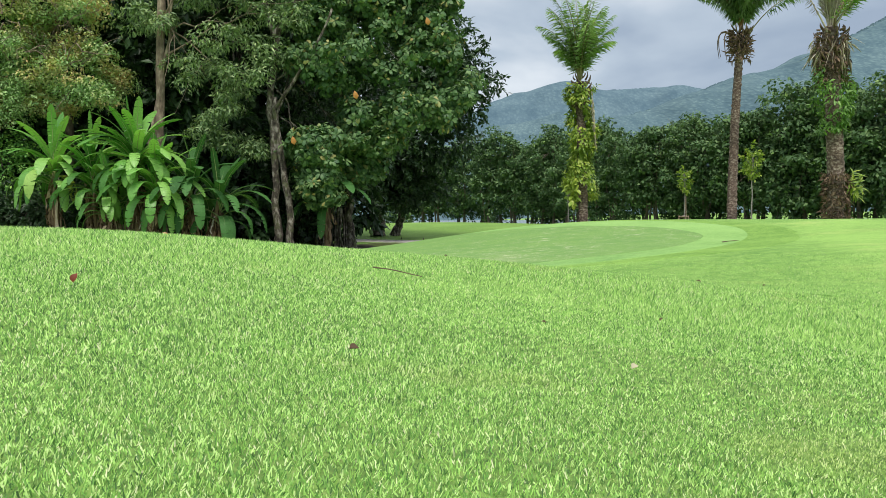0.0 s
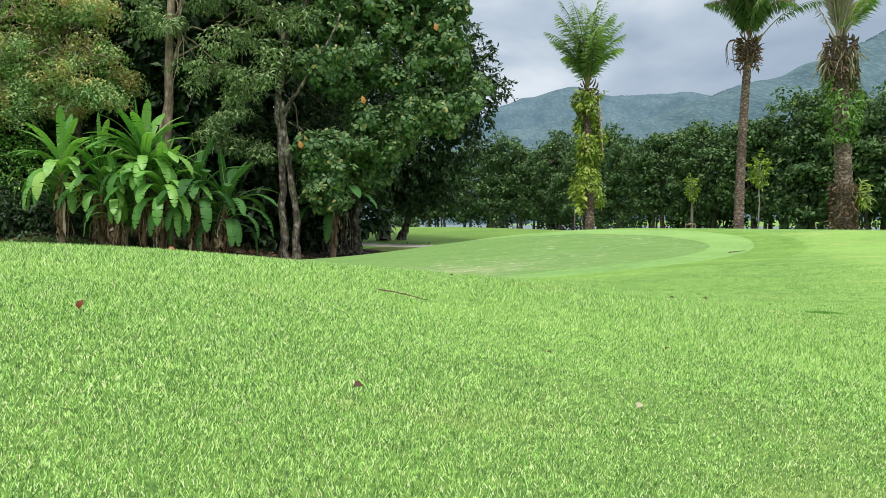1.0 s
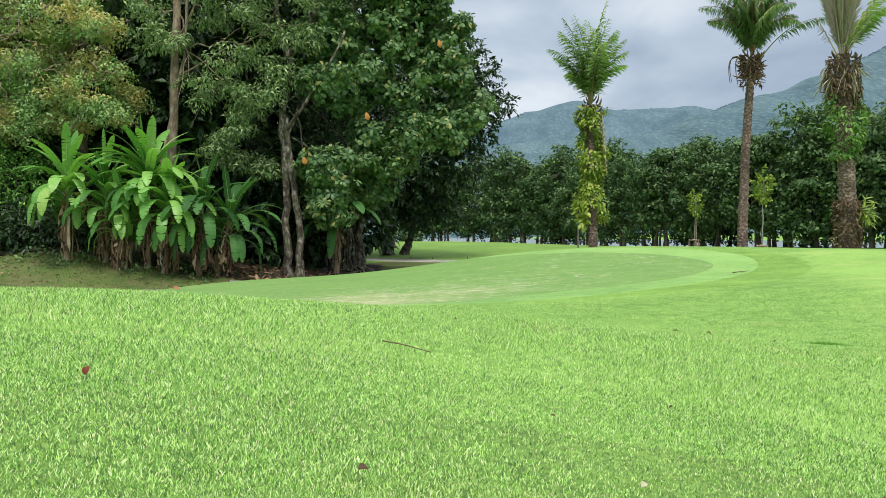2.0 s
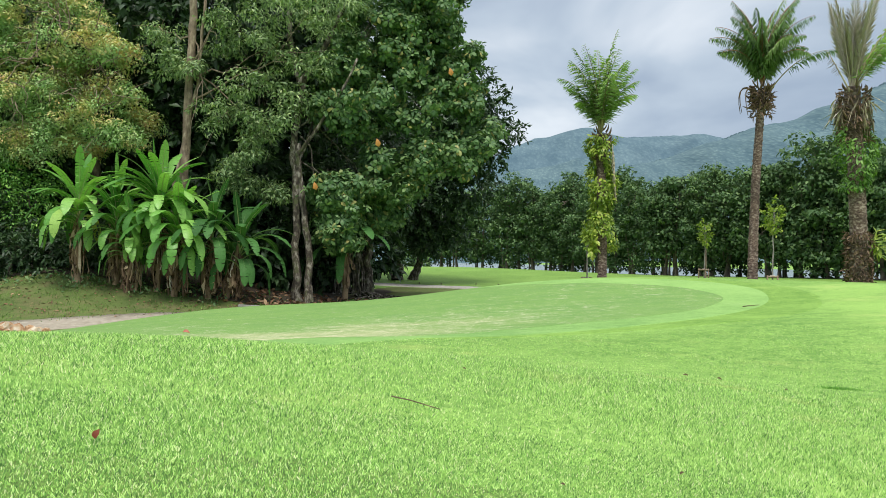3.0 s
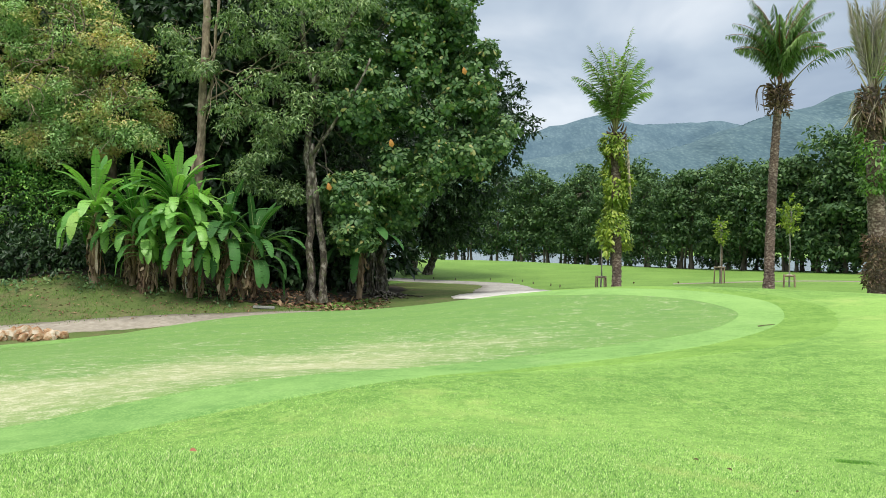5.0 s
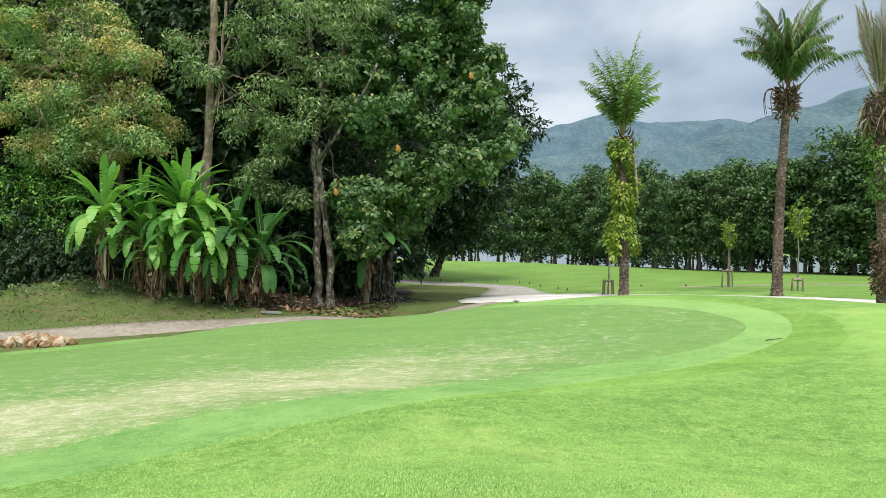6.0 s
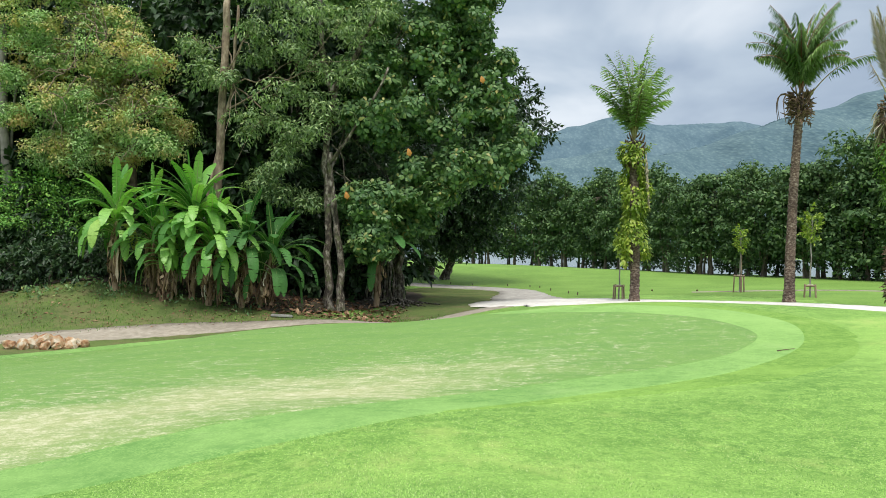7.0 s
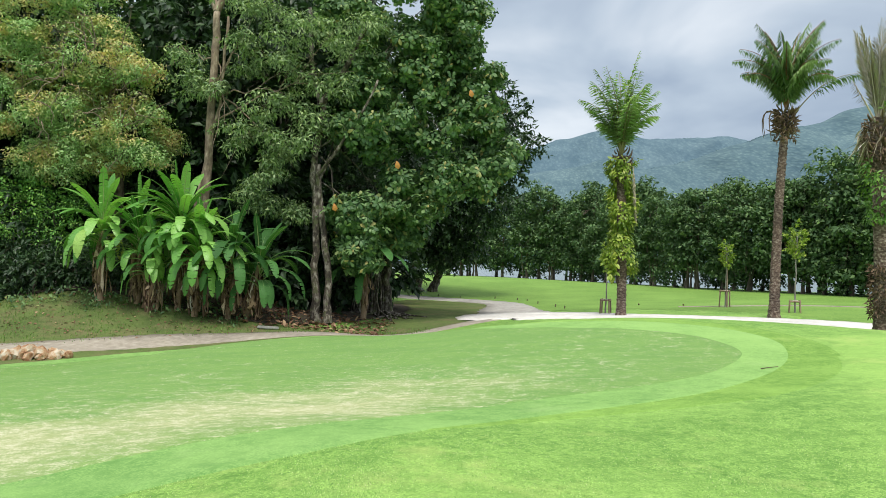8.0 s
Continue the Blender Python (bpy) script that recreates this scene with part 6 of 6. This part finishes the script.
x, y = rng.uniform(-10, -4.6, n), rng.uniform(22.6, 26, n)
p = np.column_stack([x, y, ground_z(x, y) + 0.04])
litter = new("leaf_litter", mesh("leaf_litter", *leaves(p, random_ways(n) * [1, 1, 0.3], np.array([[0, 0, 1.0]] * n) + 0.5 * rng.normal(size=p.shape), rng.uniform(0.1, 0.24, n), rng.uniform(0.05, 0.12, n))))
litter.data.materials.append(M_BROWN_LEAF)
tagged(litter, "reddish brown leaf litter under the trees", "leaf litter", kind="stuff")

# tufts of grass and small litter on the bank
n = 15000
x, y = rng.uniform(-19, -3.2, n), rng.uniform(17.5, 25.2, n)
keep = (y > 20.55 + (x + 10) * 0.42) & (y < 24.6) & (np.sin(x * 2.1 + y) + np.sin(y * 3.3 - x * 1.3) + rng.normal(0, 0.8, n) > -0.4)
x, y = x[keep], y[keep]
p = np.column_stack([x, y, ground_z(x, y)])
h = rng.uniform(0.03, 0.1, len(p))
tufts = new("bank_grass", mesh("bank_grass", *thin_leaves(p, random_ways(len(p)) * [0.5, 0.5, 0] + [0, 0, 1.0], random_ways(len(p)), h, h * 0.22)))
tufts.data.materials.append(M_LEAF_FERN)
tagged(tufts, "short uneven grass tufts on the bank", "grass", kind="stuff")
n = 1500
x, y = rng.uniform(-19, -3.6, n), rng.uniform(17.5, 25.2, n)
keep = (y > 20.55 + (x + 10) * 0.42) & (y < 24.8)
x, y = x[keep], y[keep]
p = np.column_stack([x, y, ground_z(x, y) + 0.02])
litter = new("leaf_litter", mesh("leaf_litter", *thin_leaves(p, random_ways(len(p)) * [1, 1, 0.2], np.array([[0, -0.2, 1.0]] * len(p)) + 0.3 * rng.normal(size=p.shape), rng.uniform(0.04, 0.11, len(p)), rng.uniform(0.03, 0.06, len(p)))))
litter.data.materials.append(M_BROWN_LEAF)
tagged(litter, "small brown fallen leaves strewn over the bank", "leaf litter", kind="stuff")

# weeds at the foot of the bananas
n = 420
x = rng.uniform(-16.5, -8.6, n)
y = 22.2 + (x + 12) * 0.02 + np.abs(rng.normal(0, 0.8, n)) + 0.3 * np.sin(x * 3)
p = np.column_stack([x, y, ground_z(x, y) + rng.uniform(0.0, 0.22, n)])
weeds = new("weeds", mesh("weeds", *leaves(p, random_ways(n) + [0, -0.2, 0.7], np.array([[0, -0.6, 1.0]] * n) + 0.4 * rng.normal(size=p.shape), rng.uniform(0.08, 0.2, n), rng.uniform(0.04, 0.08, n))))
weeds.data.materials.append(M_LEAF_BIG)
tagged(weeds, "low green weeds round the banana stems", "weeds", kind="stuff")

# ---------------------------------------------------------------- grass blades on the near mound


BLADE_NORMALS = []


def blades(r0, r1, density, height, width, fade=False, simple=False):
    """Blades over a ring-shaped stretch of the mound."""
    a0, a1 = radians(-80), radians(72)
    area = (a1 - a0) / 2 * (r1 ** 2 - r0 ** 2)
    m = int(area * density)
    r = np.sqrt(rng.uniform(r0 ** 2, r1 ** 2, m))
    a = rng.uniform(a0, a1, m)
    px, py = -0.28 + r * np.sin(a), 0.6 + r * np.cos(a)
    keep_ = ~inside(px, py, COLLAR_EDGE)
    keep_ &= rng.uniform(0, 1, m) < np.clip(1.0 - np.maximum(radians(-42) - a, a - radians(34)) / radians(34), 0, 1) ** 2.5
    thin = np.sin(px * 9.1 + np.sin(py * 7)) + np.sin(py * 11.3 + px * 4)
    keep_ &= rng.uniform(0, 1, m) < np.clip(0.86 + 0.16 * thin, 0.35, 1)
    if fade:
        keep_ &= rng.uniform(0, 1, m) < ((r1 - r) / (r1 - r0)) ** 0.7
    px, py = px[keep_], py[keep_]
    m = len(px)
    p_ = np.column_stack([px, py, ground_z(px, py) - 0.003])
    lean = rng.normal(0, 0.33, (m, 3)) * [1, 1, 0] + [0.03, 0, 0]
    up = unit(np.array([0, 0, 1.0]) + lean)
    side = unit(np.cross(up, random_ways(m)))
    side *= np.sign(np.cross(side, up) @ np.array([0.2, -1, 0.4]))[:, None]
    h = height * rng.uniform(0.55, 1.1, (m, 1)) * (1 + 0.15 * np.sin(px * 5 + py * 3))[:, None]
    w = width * rng.uniform(0.6, 1.2, (m, 1))
    bow = unit(lean + 1e-6) * h * rng.uniform(0.02, 0.3, (m, 1))
    tip = p_ + up * h * 0.97 + bow
    if simple:
        nrm = unit(np.cross(side, up))
        nrm = unit(nrm * 0.8 * np.sign(nrm @ np.array([0.2, -1, 0.4]))[:, None] + [0, 0, 1.0])
        BLADE_NORMALS.extend(np.repeat(nrm, 3, 0).tolist())
        return np.stack([p_ - side * w / 2, p_ + side * w / 2, tip], 1).reshape(-1, 3), 3 * np.arange(m)[:, None] + [0, 1, 2]
    # a short blunt blade
    v = np.stack([p_ - side * w * 0.4, p_ + side * w * 0.4, tip + side * w * 0.3, tip - side * w * 0.25 - up * h * 0.08], 1).reshape(-1, 3)
    nrm = unit(np.cross(side, up))
    nrm = unit(nrm * 0.9 * np.sign(nrm @ np.array([0.2, -1, 0.4]))[:, None] + [0, 0, 0.75])
    BLADE_NORMALS.extend(np.repeat(nrm, 4, 0).tolist())
    b = 4 * np.arange(m)[:, None]
    return v, np.concatenate([b + [0, 1, 2], b + [0, 2, 3]])


turf = join([blades(0.37, 0.8, 290000, 0.0088, 0.00145), blades(0.8, 1.45, 150000, 0.0105, 0.002), blades(1.45, 2.4, 64000, 0.0125, 0.0026, simple=True), blades(2.4, 3.6, 30000, 0.0135, 0.0034, simple=True), blades(3.6, 7.4, 8500, 0.013, 0.0042, True, True)])
grass_mesh = smooth(mesh("grass", *turf))
grass_mesh.normals_split_custom_set_from_vertices(BLADE_NORMALS)
grass = new("grass", grass_mesh)
grass.data.materials.append(M_GRASS)
tagged(grass, "short bright green grass blades on the near mound", "grass", kind="stuff")

# from the plan to metres
for ob in scene.objects:
    if ob.parent is None and ob not in (cam, sun):
        ob.matrix_basis = Matrix.Scale(SIZE, 4) @ ob.matrix_basis
